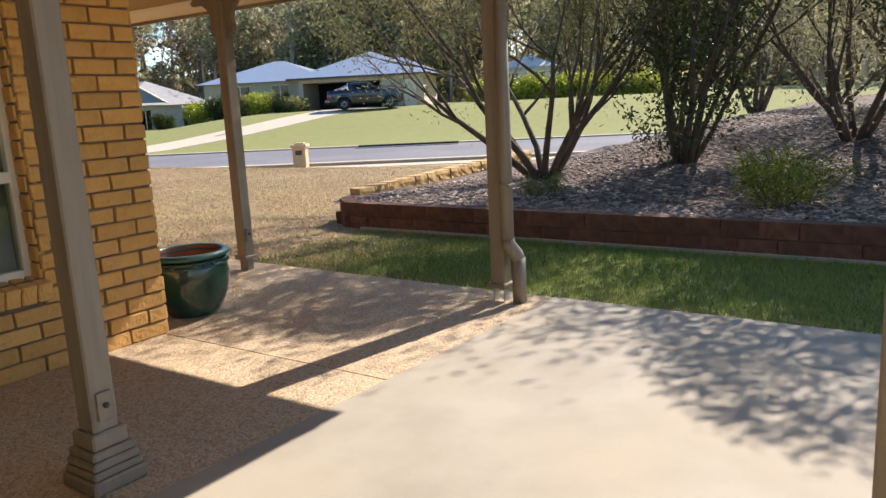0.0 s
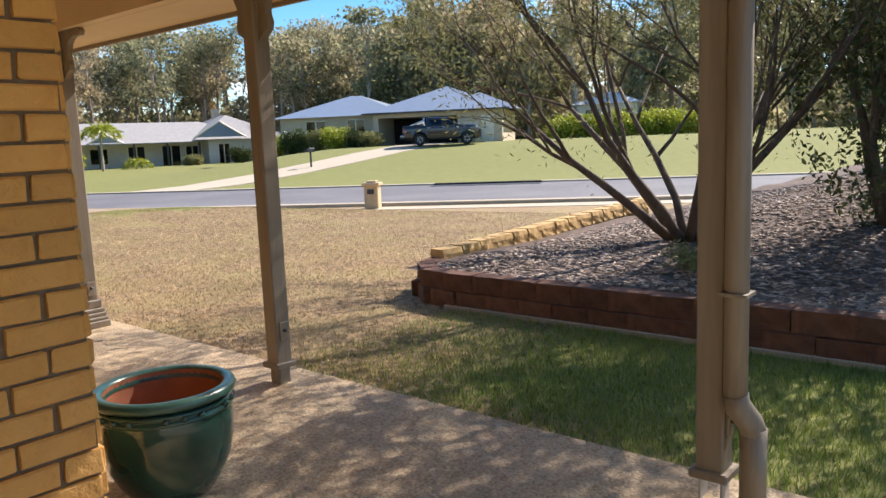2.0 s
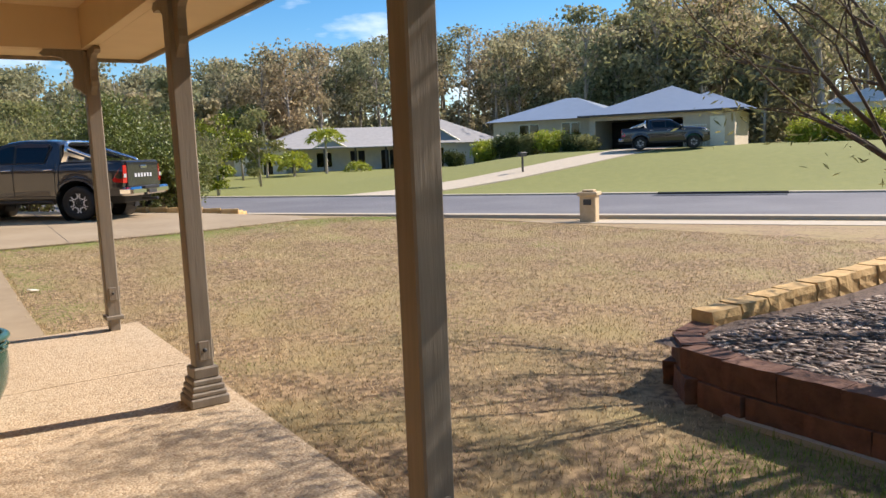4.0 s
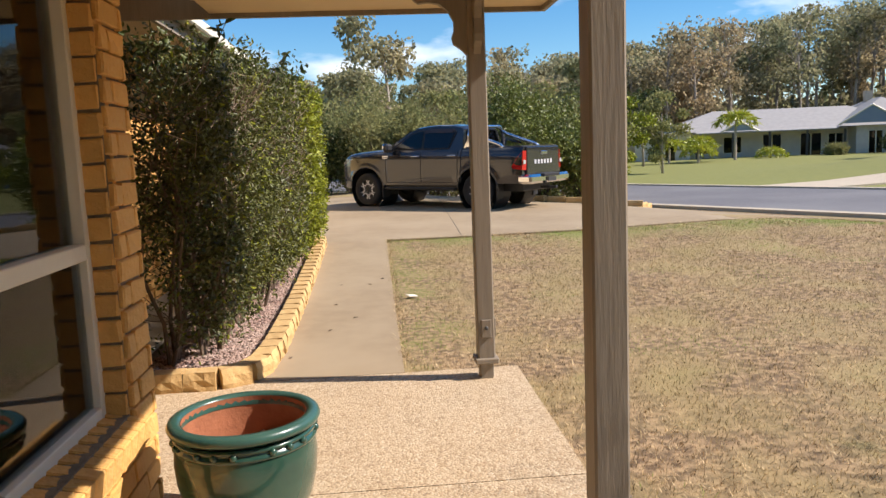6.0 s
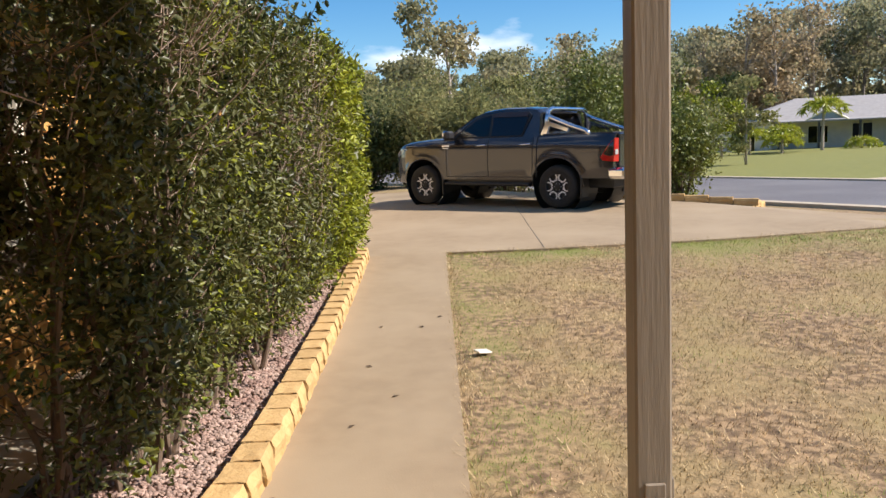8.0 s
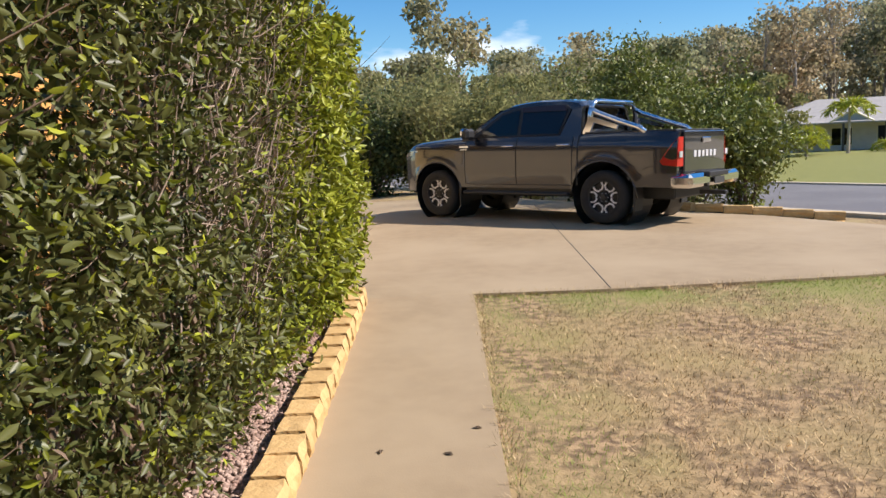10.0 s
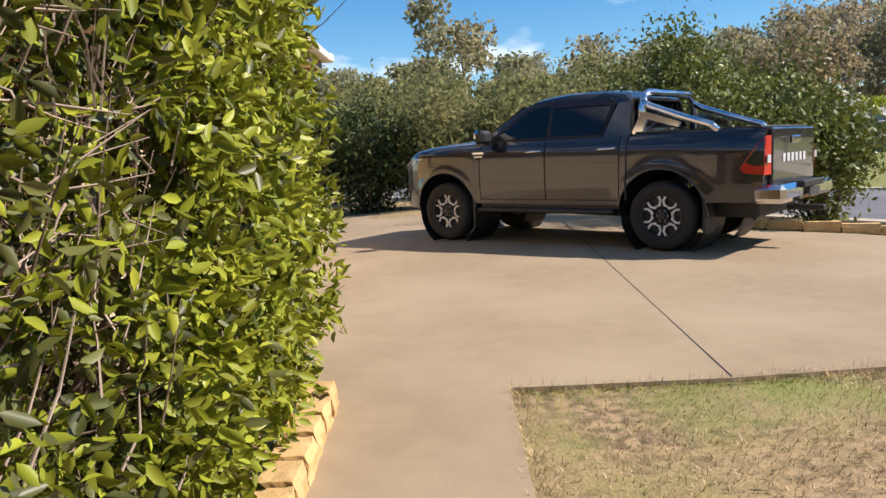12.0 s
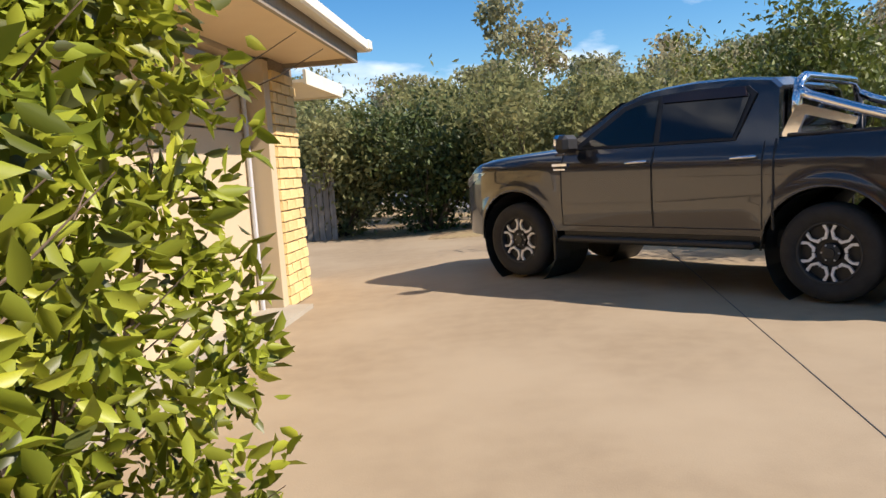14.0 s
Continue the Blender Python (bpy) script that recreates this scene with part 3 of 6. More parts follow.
tagged(part("porch_roof", bm, M["roof_grey"]), "grey tiled roof over the porch", "roof", kind="structure")
tagged(part("patio_roof", boxed(-9, -2.75, -14.5, -8.25, 2.62, 2.7), M["cream_paint"]), "cream-lined patio roof", "roof", kind="structure")


# ---------------------------------------------------------------- posts
def bracket(parent, rz):
    """A fretted timber bracket under the beam, turned about the post."""
    out = [(0.045, 0.0), (0.33, 0.0), (0.36, -0.03), (0.33, -0.055), (0.27, -0.05), (0.21, -0.06), (0.155, -0.10), (0.125, -0.16), (0.125, -0.21),
           (0.14, -0.25), (0.13, -0.29), (0.09, -0.315), (0.045, -0.36)]
    ob = part("bracket", prism(bmesh.new(), out, Matrix.Translation((0, -0.022, 0)), 0.044), M["post_paint"], parent)
    ob.matrix_basis = pose(0, 0, 2.298, 0, 0, rz)


def post(x, y, foot, brackets, label, h=2.298, rz=0.0):
    t = thing("porch_post", (x, y, 0, 0, 0, rz), label, "post", "porch posts")
    w = 0.052
    part("shaft", boxed(-w, w, -w, w, 0.2 if foot == "plinth" else 0.11, h, 0.007), M["post_paint"], t)
    if foot == "plinth":
        for r, z0, z1 in ((0.112, 0.0, 0.055), (0.102, 0.055, 0.085), (0.094, 0.085, 0.12), (0.086, 0.12, 0.155), (0.072, 0.155, 0.22)):
            part("plinth_moulding", boxed(-r, r, -r, r, z0, z1, 0.008), M["post_paint"], t)
    else:
        part("collar", boxed(-0.072, 0.072, -0.072, 0.072, 0.095, 0.13, 0.006), M["post_paint"], t)
        for a in (-0.045, 0.037):
            part("stirrup_leg", boxed(-0.035, 0.035, a, a + 0.008, 0.0, 0.12), M["silver"] if foot == "legs" else M["post_paint"], t)
        if foot == "stirrup":
            part("stub", boxed(-0.043, 0.043, -0.035, 0.035, 0.002, 0.1, 0.004), M["post_paint"], t)
    part("cleat", boxed(w, w + 0.012, -0.03, 0.03, 0.26, 0.37, 0.003), M["post_paint"], t)
    part("cleat", boxed(-0.03, 0.03, -w - 0.012, -w, 0.26, 0.37, 0.003), M["post_paint"], t)
    part("bolt", lathe(bmesh.new(), [(0.011, 0), (0.011, 0.014), (0.006, 0.018)], 8, pose(0.0, -w - 0.011, 0.32, 90, 0, 0)), M["dark_metal"], t)
    for b in brackets:
        bracket(t, b)
    return t


post(0.0, 0.0, "stirrup", (180, 270), "taupe timber porch post with curved brackets on a stub foot")
post(0.005, -2.45, "plinth", (90, 270), "taupe timber porch post with curved brackets on a stepped plinth")
post(-0.055, -4.935, "stirrup", (90, 270), "taupe timber porch post with a brown rub mark")
P2 = post(-0.05, -7.50, "legs", (90,), "taupe timber corner post beside a downpipe")
post(-2.97, -7.42, "plinth", (), "taupe timber post on a stepped plinth in the shade")
post(-2.69, -10.01, "plinth", (), "taupe timber post at the patio's edge", 2.618)

dp = thing("downpipe", (-0.05, -7.612, 0), "painted round downpipe with an offset bend at the foot", "downpipe")
part("pipe", tube(bmesh.new(), [(-0.05, 0.02, 2.3), (-0.05, 0.02, 1.2), (-0.05, 0.02, 0.42)], 0.042, 16), M["post_paint"], dp, smooth=True)
part("bend", tube(bmesh.new(), [(-0.05, 0.02, 0.44), (-0.045, 0.015, 0.40), (-0.01, -0.02, 0.33), (0.0, -0.03, 0.29)], 0.047, 16), M["post_paint"], dp, smooth=True)
part("foot_pipe", tube(bmesh.new(), [(0.0, -0.03, 0.31), (0.0, -0.03, 0.0)], 0.047, 16), M["post_paint"], dp, smooth=True)
part("clip", boxed(-0.1, 0.0, -0.03, 0.07, 0.80, 0.812), M["post_paint"], dp)


# ---------------------------------------------------------------- glazed pots
def glazed_pot(x, y, r, h, label, soil):
    t = thing("glazed_pot", (x, y, 0), label, "plant pot", "green glazed pots")
    k = r / 0.30
    body = [(0.165, 0.0), (0.185, 0.01), (0.225, 0.08), (0.262, 0.17), (0.282, 0.27), (0.288, 0.36), (0.283, 0.43), (0.272, 0.475)]
    part("body", lathe(bmesh.new(), [(a * k, b * h / 0.56) for a, b in body], 48, close=False), M["pot_glaze"], t, smooth=True)
    part("band", lathe(bmesh.new(), [(a * k, b * h / 0.56) for a, b in ((0.276, 0.43), (0.290, 0.437), (0.291, 0.452), (0.278, 0.46), (0.276, 0.468), (0.288, 0.474), (0.286, 0.488), (0.27, 0.492))], 48, close=False), M["pot_glaze"], t, smooth=True)
    for i in range(24):
        if i % 4 != 3:
            an = i * math.pi / 12
            s = bmesh.new()
            bmesh.ops.create_uvsphere(s, u_segments=8, v_segments=5, radius=0.016 * k)
            o = part("boss", s, M["pot_glaze"], t, smooth=True)
            o.matrix_basis = pose(0.284 * k * math.cos(an), 0.284 * k * math.sin(an), 0.463 * h / 0.56)
    rim = [(0.262, 0.49), (0.272, 0.50), (0.302, 0.513), (0.308, 0.53), (0.300, 0.55), (0.285, 0.558), (0.262, 0.556), (0.252, 0.545), (0.25, 0.50)]
    part("rim", lathe(bmesh.new(), [(a * k, b * h / 0.56) for a, b in rim], 48, close=False), M["pot_rim"], t, smooth=True)
    part("inside", lathe(bmesh.new(), [(a * k, b * h / 0.56) for a, b in ((0.25, 0.545), (0.256, 0.42), (0.25, 0.30), (0.24, 0.22), (0.01, 0.215))], 40, close=False), M["terracotta"], t, smooth=True)
    if soil:
        for i in range(34):
            s = bmesh.new()
            bmesh.ops.create_icosphere(s, subdivisions=1, radius=random.uniform(0.02, 0.05))
            o = part("rubble", s, M["pebble"] if i % 3 else M["terracotta"], t)
            a, q = random.uniform(0, 6.28), random.uniform(0, 0.19) ** 1
            o.matrix_basis = pose(q * math.cos(a), q * math.sin(a), 0.30 * h / 0.56 + random.uniform(0, 0.04), random.uniform(0, 90), 0, 40)
    return t


glazed_pot(-1.21, -5.69, 0.275, 0.45, "empty dark-green glazed pot with a moulded rim", False)
glazed_pot(-1.165, -1.715, 0.275, 0.45, "dark-green glazed pot holding rubble and dead leaves", True)


# ---------------------------------------------------------------- planting
def limb(bm, p, d, length, r, level, rr, tips, up=0.15, spread=0.55, wob=0.16, kids=(2, 4), leafy=1):
    """A tapering, bending limb that forks."""
    pts, rad, n = [p.copy()], [r], 4
    q, e = p.copy(), d.normalized()
    for i in range(n):
        e = (e + Vector((rr.uniform(-1, 1), rr.uniform(-1, 1), rr.uniform(-1, 1))) * wob + Vector((0, 0, up * 0.3))).normalized()
        q = q + e * (length / n)
        pts.append(q.copy())
        rad.append(r * (1 - 0.55 * (i + 1) / n))
    tube(bm, pts, rad, 7 if level > 1 else 5)
    if level <= leafy:
        tips += [(x, e) for x in pts[2 if level < 2 else 1:]]
    if level == 0:
        return
    for k in range(rr.randint(*kids)):
        j = rr.choice((2, 3, 4, 4))
        f = (e + Vector((rr.uniform(-1, 1), rr.uniform(-1, 1), rr.uniform(-0.5, 0.9))) * spread).normalized()
        limb(bm, pts[j], f, length * rr.uniform(0.55, 0.8), rad[j] * 0.72, level - 1, rr, tips, up, spread, wob, kids, leafy)


def bushy(name, at, label, category, stems, length, r, level, leaf, seed, per_tip=30, cloud=0.25, lean=(0, 0), spread=0.55, wide=0.5, up=0.15,
          bark="bark", width=0.45, kids=(2, 4), group="", flare=0.9, squash=1.0, leafy=3, skirt=None, upper=None):
    """A many-stemmed shrub or small tree: a woody part and a crown of single leaves round its twigs."""
    rr = random.Random(seed)
    t = thing(name, at, label, category, group)
    bm, tips = bmesh.new(), []
    for i in range(stems):
        a = 6.283 * (i + rr.uniform(-0.3, 0.3)) / stems
        d = Vector((math.cos(a) * wide + lean[0], math.sin(a) * wide + lean[1], flare))
        limb(bm, Vector((0.06 * math.cos(a), 0.06 * math.sin(a), -0.05)), d, length * rr.uniform(0.8, 1.15), r * rr.uniform(0.7, 1.1), level, rr, tips, up, spread, 0.16, kids, leafy)
    part("trunk", bm, M[bark], t, smooth=True)
    P = np.array([p for p, e in tips])
    D = np.array([e for p, e in tips])
    P, D = np.repeat(P, per_tip, 0), np.repeat(D, per_tip, 0)
    P = P + RNG.normal(size=P.shape).clip(-1.7, 1.7) * cloud * np.array([1, 1, 0.8 * squash])
    P[:, 2] = np.maximum(P[:, 2], 0.05)
    leaves("crown", t, P, leaf[1], M[leaf[0]], out=D * 0.5, width=width)
    if skirt:
        q = unit(RNG.normal(size=(int(skirt[0]), 3))) * (RNG.uniform(0, 1, (int(skirt[0]), 1)) ** 0.4)
        q = q * np.array(skirt[1]) + np.array([0, 0, skirt[1][2]])
        lump = np.array([noise.noise((v[0] * 1.7, v[1] * 1.7, v[2] * 1.7)) for v in q])
        leaves("skirt", t, q[lump > -0.18], leaf[1], M[leaf[0]], width=width)
    if upper:
        q = unit(RNG.normal(size=(upper[0], 3))) * (RNG.uniform(0, 1, (upper[0], 1)) ** 0.4) * np.array(upper[1]) + np.array([0, 0, upper[2]])
        lump = np.array([noise.noise((v[0] * 1.4, v[1] * 1.4, v[2] * 1.4)) for v in q])
        leaves("upper_crown", t, q[lump > upper[3]], leaf[1], M[leaf[0]], width=width)
    return t


def gz(x, y):
    return ground_z(x, y)


# hedge beside the path
def hedge_front(y):
    return -1.62 + 0.20 * smooth((y - 0.35) / 0.9) + 0.10 * smooth((y - 1.2) / 3.0) + 0.03 * math.sin(3.1 * y)


def lilly_hedge():
    t = thing("hedge", (0, 0, 0), "tall clipped lilly-pilly hedge, glossy green leaves over bare stems", "hedge")
    rr = random.Random(5)
    bm, bmt = bmesh.new(), bmesh.new()
    for i in range(46):
        y = 0.55 + 5.3 * i / 45 + rr.uniform(-0.05, 0.05)
        p = Vector((hedge_front(y) - rr.uniform(0.3, 0.55), y, gz(-1.9, y) - 0.02))
        for k in range(3):
            pts = [p]
            for s in range(5):
                pts.append(pts[-1] + Vector((rr.uniform(-0.11, 0.13), rr.uniform(-0.13, 0.13), 0.34)))
            tube(bm, pts, [0.016, 0.014, 0.012, 0.009, 0.006, 0.003], 5)
            for s in range(11):
                a = rr.choice(pts[1:])
                d = Vector((rr.uniform(-0.35, 0.4), rr.uniform(-0.3, 0.3), rr.uniform(0.0, 0.35)))
                tube(bm, [a, a + d * 0.35 + Vector((0, rr.uniform(-0.04, 0.04), 0)), a + d * 0.7 + Vector((rr.uniform(-0.04, 0.04), 0, 0.03)), a + d + Vector((0, 0, 0.07))], [0.0038, 0.003, 0.002, 0.001], 4)
    tagged(part("stem_tangle", bm, M["twig"], t), kind="stuff")
    for i in range(560):
        y0, z0 = rr.gauss(3.3, 0.5), rr.gauss(1.35, 0.34)
        if i % 4 == 0:
            y0, z0 = rr.gauss(0.85, 0.25), rr.gauss(1.7, 0.2)
        p = Vector((hedge_front(y0) - rr.uniform(0.0, 0.22), y0, min(max(z0, 0.4), 1.98)))
        d = Vector((rr.uniform(-0.02, 0.10), rr.uniform(-0.12, 0.12), rr.uniform(-0.04, 0.2)))
        tube(bmt, [p - d * 0.6, p + Vector((rr.uniform(-0.03, 0.03), rr.uniform(-0.03, 0.03), 0)), p + d], [0.003, 0.0024, 0.001], 4)
    tagged(part("twig_tangle", bmt, M["dry_twig"], t, "pale dry twigs in a bare patch"), kind="stuff")
    n = 62000
    y = 0.42 + 5.63 * RNG.uniform(0, 1, n) ** 1.12
    hf = np.array([hedge_front(v) for v in y])
    z = RNG.uniform(0.0, 1.0, n)
    top = 1.98 + 0.06 * np.sin(2.3 * y) + 0.05 * np.sin(5.1 * y + 1)
    zz = 0.16 + z * (top - 0.1)
    lump = np.array([noise.noise((a * 2.2, b * 2.2, 3.0)) + 0.5 * noise.noise((a * 6.0, b * 6.0, 8.0)) for a, b in zip(y, zz)]) * 0.30
    under = 0.42 * np.clip(1 - (zz - 0.2) / 0.45, 0, 1) ** 1.3
    depth = RNG.exponential(0.13, n)
    kind = RNG.uniform(size=n)
    x = hf + lump - under - depth + 0.02
    out = np.tile([0.8, 0, 0.25], (n, 1))
    b = kind > 0.70                                   # top
    x[b] = hf[b] - RNG.uniform(0, 0.7, b.sum())
    zz[b] = top[b] - RNG.exponential(0.08, b.sum()) + 0.05 + lump[b]
    out[b] = [0, 0, 0.9]
    c = kind > 0.86                                   # both ends
    near = RNG.uniform(size=n) < 0.55
    e1, e2 = c & near, c & ~near
    for e, yy, s in ((e1, 0.42, -1), (e2, 6.02, 1)):
        m = e.sum()
        x[e] = (-1.35 if s > 0 else -1.52) - RNG.uniform(0, 0.75, m)
        zz[e] = 0.2 + RNG.uniform(0, 1, m) * 1.8
        y[e] = yy - s * RNG.exponential(0.10, m) + lump[e] * s * -0.6
        out[e] = [0, 0.8 * s, 0.2]
    # thin, bare patch where the stems show
    bare = 1.0 * np.exp(-((y - 3.3) / 0.62) ** 2 - ((zz - 1.35) / 0.5) ** 2) * (kind < 0.7) + np.exp(-((y - 0.8) / 0.4) ** 2 - ((zz - 1.75) / 0.25) ** 2)
    bare = np.maximum(bare, 0.75 * np.clip((1.3 - y) / 0.6, 0, 1) * np.clip((1.25 - zz) / 0.7, 0, 1))
    keep = RNG.uniform(size=n) > bare * 0.66
    P = np.stack([x, y, zz + 0.24 * np.clip(y / 5.9, 0, 1) ** 2 * 0.5], 1)[keep]
    out = out[keep]
    # leaves stand in sprigs of a dozen along a twig
    g = (np.arange(len(P)) // 12) * 12
    d = unit(out[g] + RNG.normal(size=(len(P), 3))[g] * 0.55)
    P = P[g] + d * RNG.uniform(-0.06, 0.15, (len(P), 1)) + RNG.normal(size=P.shape) * 0.02
    inside = (P[:, 0] < np.array([hedge_front(v) for v in P[:, 1]]) + 0.06) & (P[:, 1] < 6.08)
    P, d, g = P[inside], d[inside], np.arange(inside.sum()) // 12
    out, yk = d * 0.7, P[:, 1]
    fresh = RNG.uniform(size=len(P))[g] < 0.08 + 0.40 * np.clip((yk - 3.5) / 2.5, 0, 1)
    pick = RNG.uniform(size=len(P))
    # dark: near-end leaves given a duller colour for the porch's shade
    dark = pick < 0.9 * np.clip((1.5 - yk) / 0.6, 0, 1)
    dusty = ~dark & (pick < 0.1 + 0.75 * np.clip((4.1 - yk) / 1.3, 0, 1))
    size = 0.036 + 0.02 * np.clip((yk - 2.6) / 1.8, 0, 1)
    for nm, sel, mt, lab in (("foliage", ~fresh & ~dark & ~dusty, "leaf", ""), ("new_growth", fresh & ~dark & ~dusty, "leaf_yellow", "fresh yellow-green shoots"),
                             ("dusty_foliage", dusty, "leaf_dusty_shaded", "dull olive leaves of the older growth"), ("shaded_foliage", dark, "leaf_dusty_shaded", "leaves at the end of the hedge, porch shade put in as duller colour")):
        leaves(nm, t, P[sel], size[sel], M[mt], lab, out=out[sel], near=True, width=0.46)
    # dense growth of the near end, its porch shade put into the duller leaf colour
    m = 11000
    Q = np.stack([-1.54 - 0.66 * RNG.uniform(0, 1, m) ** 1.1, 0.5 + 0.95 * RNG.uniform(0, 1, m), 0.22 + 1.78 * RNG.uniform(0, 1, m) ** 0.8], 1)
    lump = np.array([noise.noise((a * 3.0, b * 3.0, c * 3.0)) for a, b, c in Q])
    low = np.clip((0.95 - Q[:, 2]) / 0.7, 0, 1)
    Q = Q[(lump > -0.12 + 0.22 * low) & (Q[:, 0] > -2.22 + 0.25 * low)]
    leaves("end_growth", t, Q, 0.048, M["leaf_dusty_shaded"], "dense end leaves with the porch's shade put into their colour", near=True, width=0.46)
    # core behind the face: shade of the gaps put in as darker leaves
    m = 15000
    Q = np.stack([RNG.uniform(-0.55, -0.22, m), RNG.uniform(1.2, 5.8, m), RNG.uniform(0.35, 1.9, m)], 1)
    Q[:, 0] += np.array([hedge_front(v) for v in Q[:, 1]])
    leaves("inner_growth", t, Q, 0.055, M["leaf_dark"], "inner leaves behind the clipped face, darkened for the shade between leaves", width=0.5)
    # dead twiggy foliage inside
    m = 1600
    P = np.stack([RNG.uniform(-2.3, -1.45, m), RNG.normal(2.6, 0.7, m).clip(0.6, 5.5), RNG.uniform(0.7, 1.9, m)], 1)
    leaves("dead_leaves", t, P, 0.05, M["twig"], "dry brown leaves among bare twigs", near=True, width=0.3)
    # loose shoots standing above the top and out of the near end
    bm, tips = bmesh.new(), []
    for i in range(110):
        y0 = rr.uniform(0.45, 5.9)
        p = Vector((hedge_front(y0) - rr.uniform(0.05, 0.8), y0, 1.95))
        if i < 18:
            p = Vector((rr.uniform(-2.25, -2.0), rr.uniform(0.35, 0.8), rr.uniform(0.9, 2.0)))
        d = Vector((rr.uniform(-0.2, 0.2), rr.uniform(-0.2, 0.2), 0.28)) if i >= 18 else Vector((-0.35, rr.uniform(-0.3, 0.1), rr.uniform(-0.1, 0.25)))
        tube(bm, [p, p + d * 0.6, p + d], [0.005, 0.004, 0.002], 4)
        tips += [p + d * k for k in (0.4, 0.55, 0.7, 0.8, 0.9, 1.0)]
    tagged(part("shoot_growth", bm, M["twig"], t), kind="stuff")
    P = np.repeat(np.array(tips), 3, 0)
    leaves("shoot_leaves", t, P + RNG.normal(size=P.shape) * 0.015, 0.07, M["leaf_dark"], near=True, width=0.45)


lilly_hedge()

# hedge bed: gravel and mulch, held by split-face edging blocks
draped("hedge_bed", [[(-2.28, y), (-1.9, y), (-1.66 if y < 0.3 else -1.43, y)] for y in (0.2, 0.4, 0.8, 1.3, 1.9, 2.5, 3.1, 3.7, 4.3, 4.9, 5.4, 5.85)], M["mulch"],
       "mulch and gravel bed under the hedge", "garden bed", 0.03)


def pebbles(name, pts, size, mat, label, category, flat=0.5, thin=0.55):
    """Loose pieces, each a small irregular octahedron."""
    n = len(pts)
    s = (size * RNG.uniform(0.5, 1.4, n))[:, None, None]
    base = np.array([[1, 0, 0], [-1, 0, 0], [0, 1, 0], [0, -1, 0], [0, 0, flat], [0, 0, -flat]])[None] * RNG.uniform(0.6, 1.3, (n, 6, 1))
    a = RNG.uniform(0, 6.283, n)
    c, sn = np.cos(a)[:, None], np.sin(a)[:, None]
    v = np.stack([base[..., 0] * c - base[..., 1] * sn * thin, base[..., 0] * sn + base[..., 1] * c * thin, base[..., 2]], -1) * s + np.asarray(pts)[:, None, :]
    f = np.array([[0, 2, 4], [2, 1, 4], [1, 3, 4], [3, 0, 4], [2, 0, 5], [1, 2, 5], [3, 1, 5], [0, 3, 5]])
    return tagged(new(name, array_mesh(name, v.reshape(-1, 3), (f[None] + (np.arange(n) * 6)[:, None, None]).reshape(-1, 3), [mat])), label, category, kind="stuff")


yy = RNG.uniform(0.3, 5.8, 16000)
lim = np.interp(yy, [0.3, 0.6, 1.6, 6], [-1.58, -1.50, -1.46, -1.45])
xx = lim - RNG.uniform(0, 1, 16000) ** 1.4 * 0.7
pebbles("gravel", [(a, b, gz(a, b) + 0.04) for a, b in zip(xx, yy)], 0.02, M["pebble"], "pinkish grey gravel along the hedge bed", "gravel")


def edging_block(name, mat, w, d, h, seed):
    bm = bmesh.new()
    rr = random.Random(seed)
    box(bm, -w / 2, w / 2, -d / 2, d / 2, 0, h)
    bmesh.ops.subdivide_edges(bm, edges=bm.edges[:], cuts=2, use_grid_fill=True)
    for v in bm.verts:
        k = 0.008 if v.co.y < -d / 2 + 0.01 else 0.003
        v.co += Vector((rr.uniform(-1, 1) * 0.003, rr.uniform(-1, 1) * k, rr.uniform(-1, 1) * 0.003))
        if v.co.y < -d / 2 + 0.012 and v.co.z > h * 0.9:
            v.co.y += 0.012
    me = bpy.data.meshes.new(name)
    bm.to_mesh(me)
    bm.free()
    me.materials.append(mat)
    return me


def run_of_blocks(parent, name, meshes, line, step, z_of):
    """Blocks set end to end along a polyline, faces to the right of the way."""
    k = 0
    carry = 0.0
    for a, b in zip(line, line[1:]):
        a, b = Vector((*a, 0)), Vector((*b, 0))
        L, d = (b - a).length, (b - a).normalized()
        s = carry
        while s < L:
            p = a + d * s
            ob = new(name, meshes[k % len(meshes)])
            ob.parent = parent
            ob.matrix_basis = Matrix.Translation((p.x, p.y, z_of(p.x, p.y))) @ pose(0, 0, 0, random.uniform(-0.8, 0.8), random.uniform(-0.8, 0.8), math.degrees(math.atan2(d.y, d.x)) + random.uniform(-2, 2))
            s += step
            k += 1
        carry = s - L


edging = thing("garden_edging", (0, 0, 0), "row of golden split-face edging blocks along the hedge bed", "garden edging")
EB = [edging_block("edging_block", M["edging"], 0.192, 0.14, 0.13, s) for s in range(4)]
run_of_blocks(edging, "edging_block", EB, [(-2.75, 0.14), (-1.66, 0.14), (-1.50, 0.22), (-1.42, 0.42), (-1.39, 0.9), (-1.38, 2.0), (-1.37, 5.9)], 0.2, lambda x, y: gz(x, y) - 0.015)
tagged(part("side_paving", boxed(-2.81, -2.28, 0.2, 5.9, -0.1, 0.075), M["concrete"]), "narrow paved strip along the house wall", "paving", kind="structure")

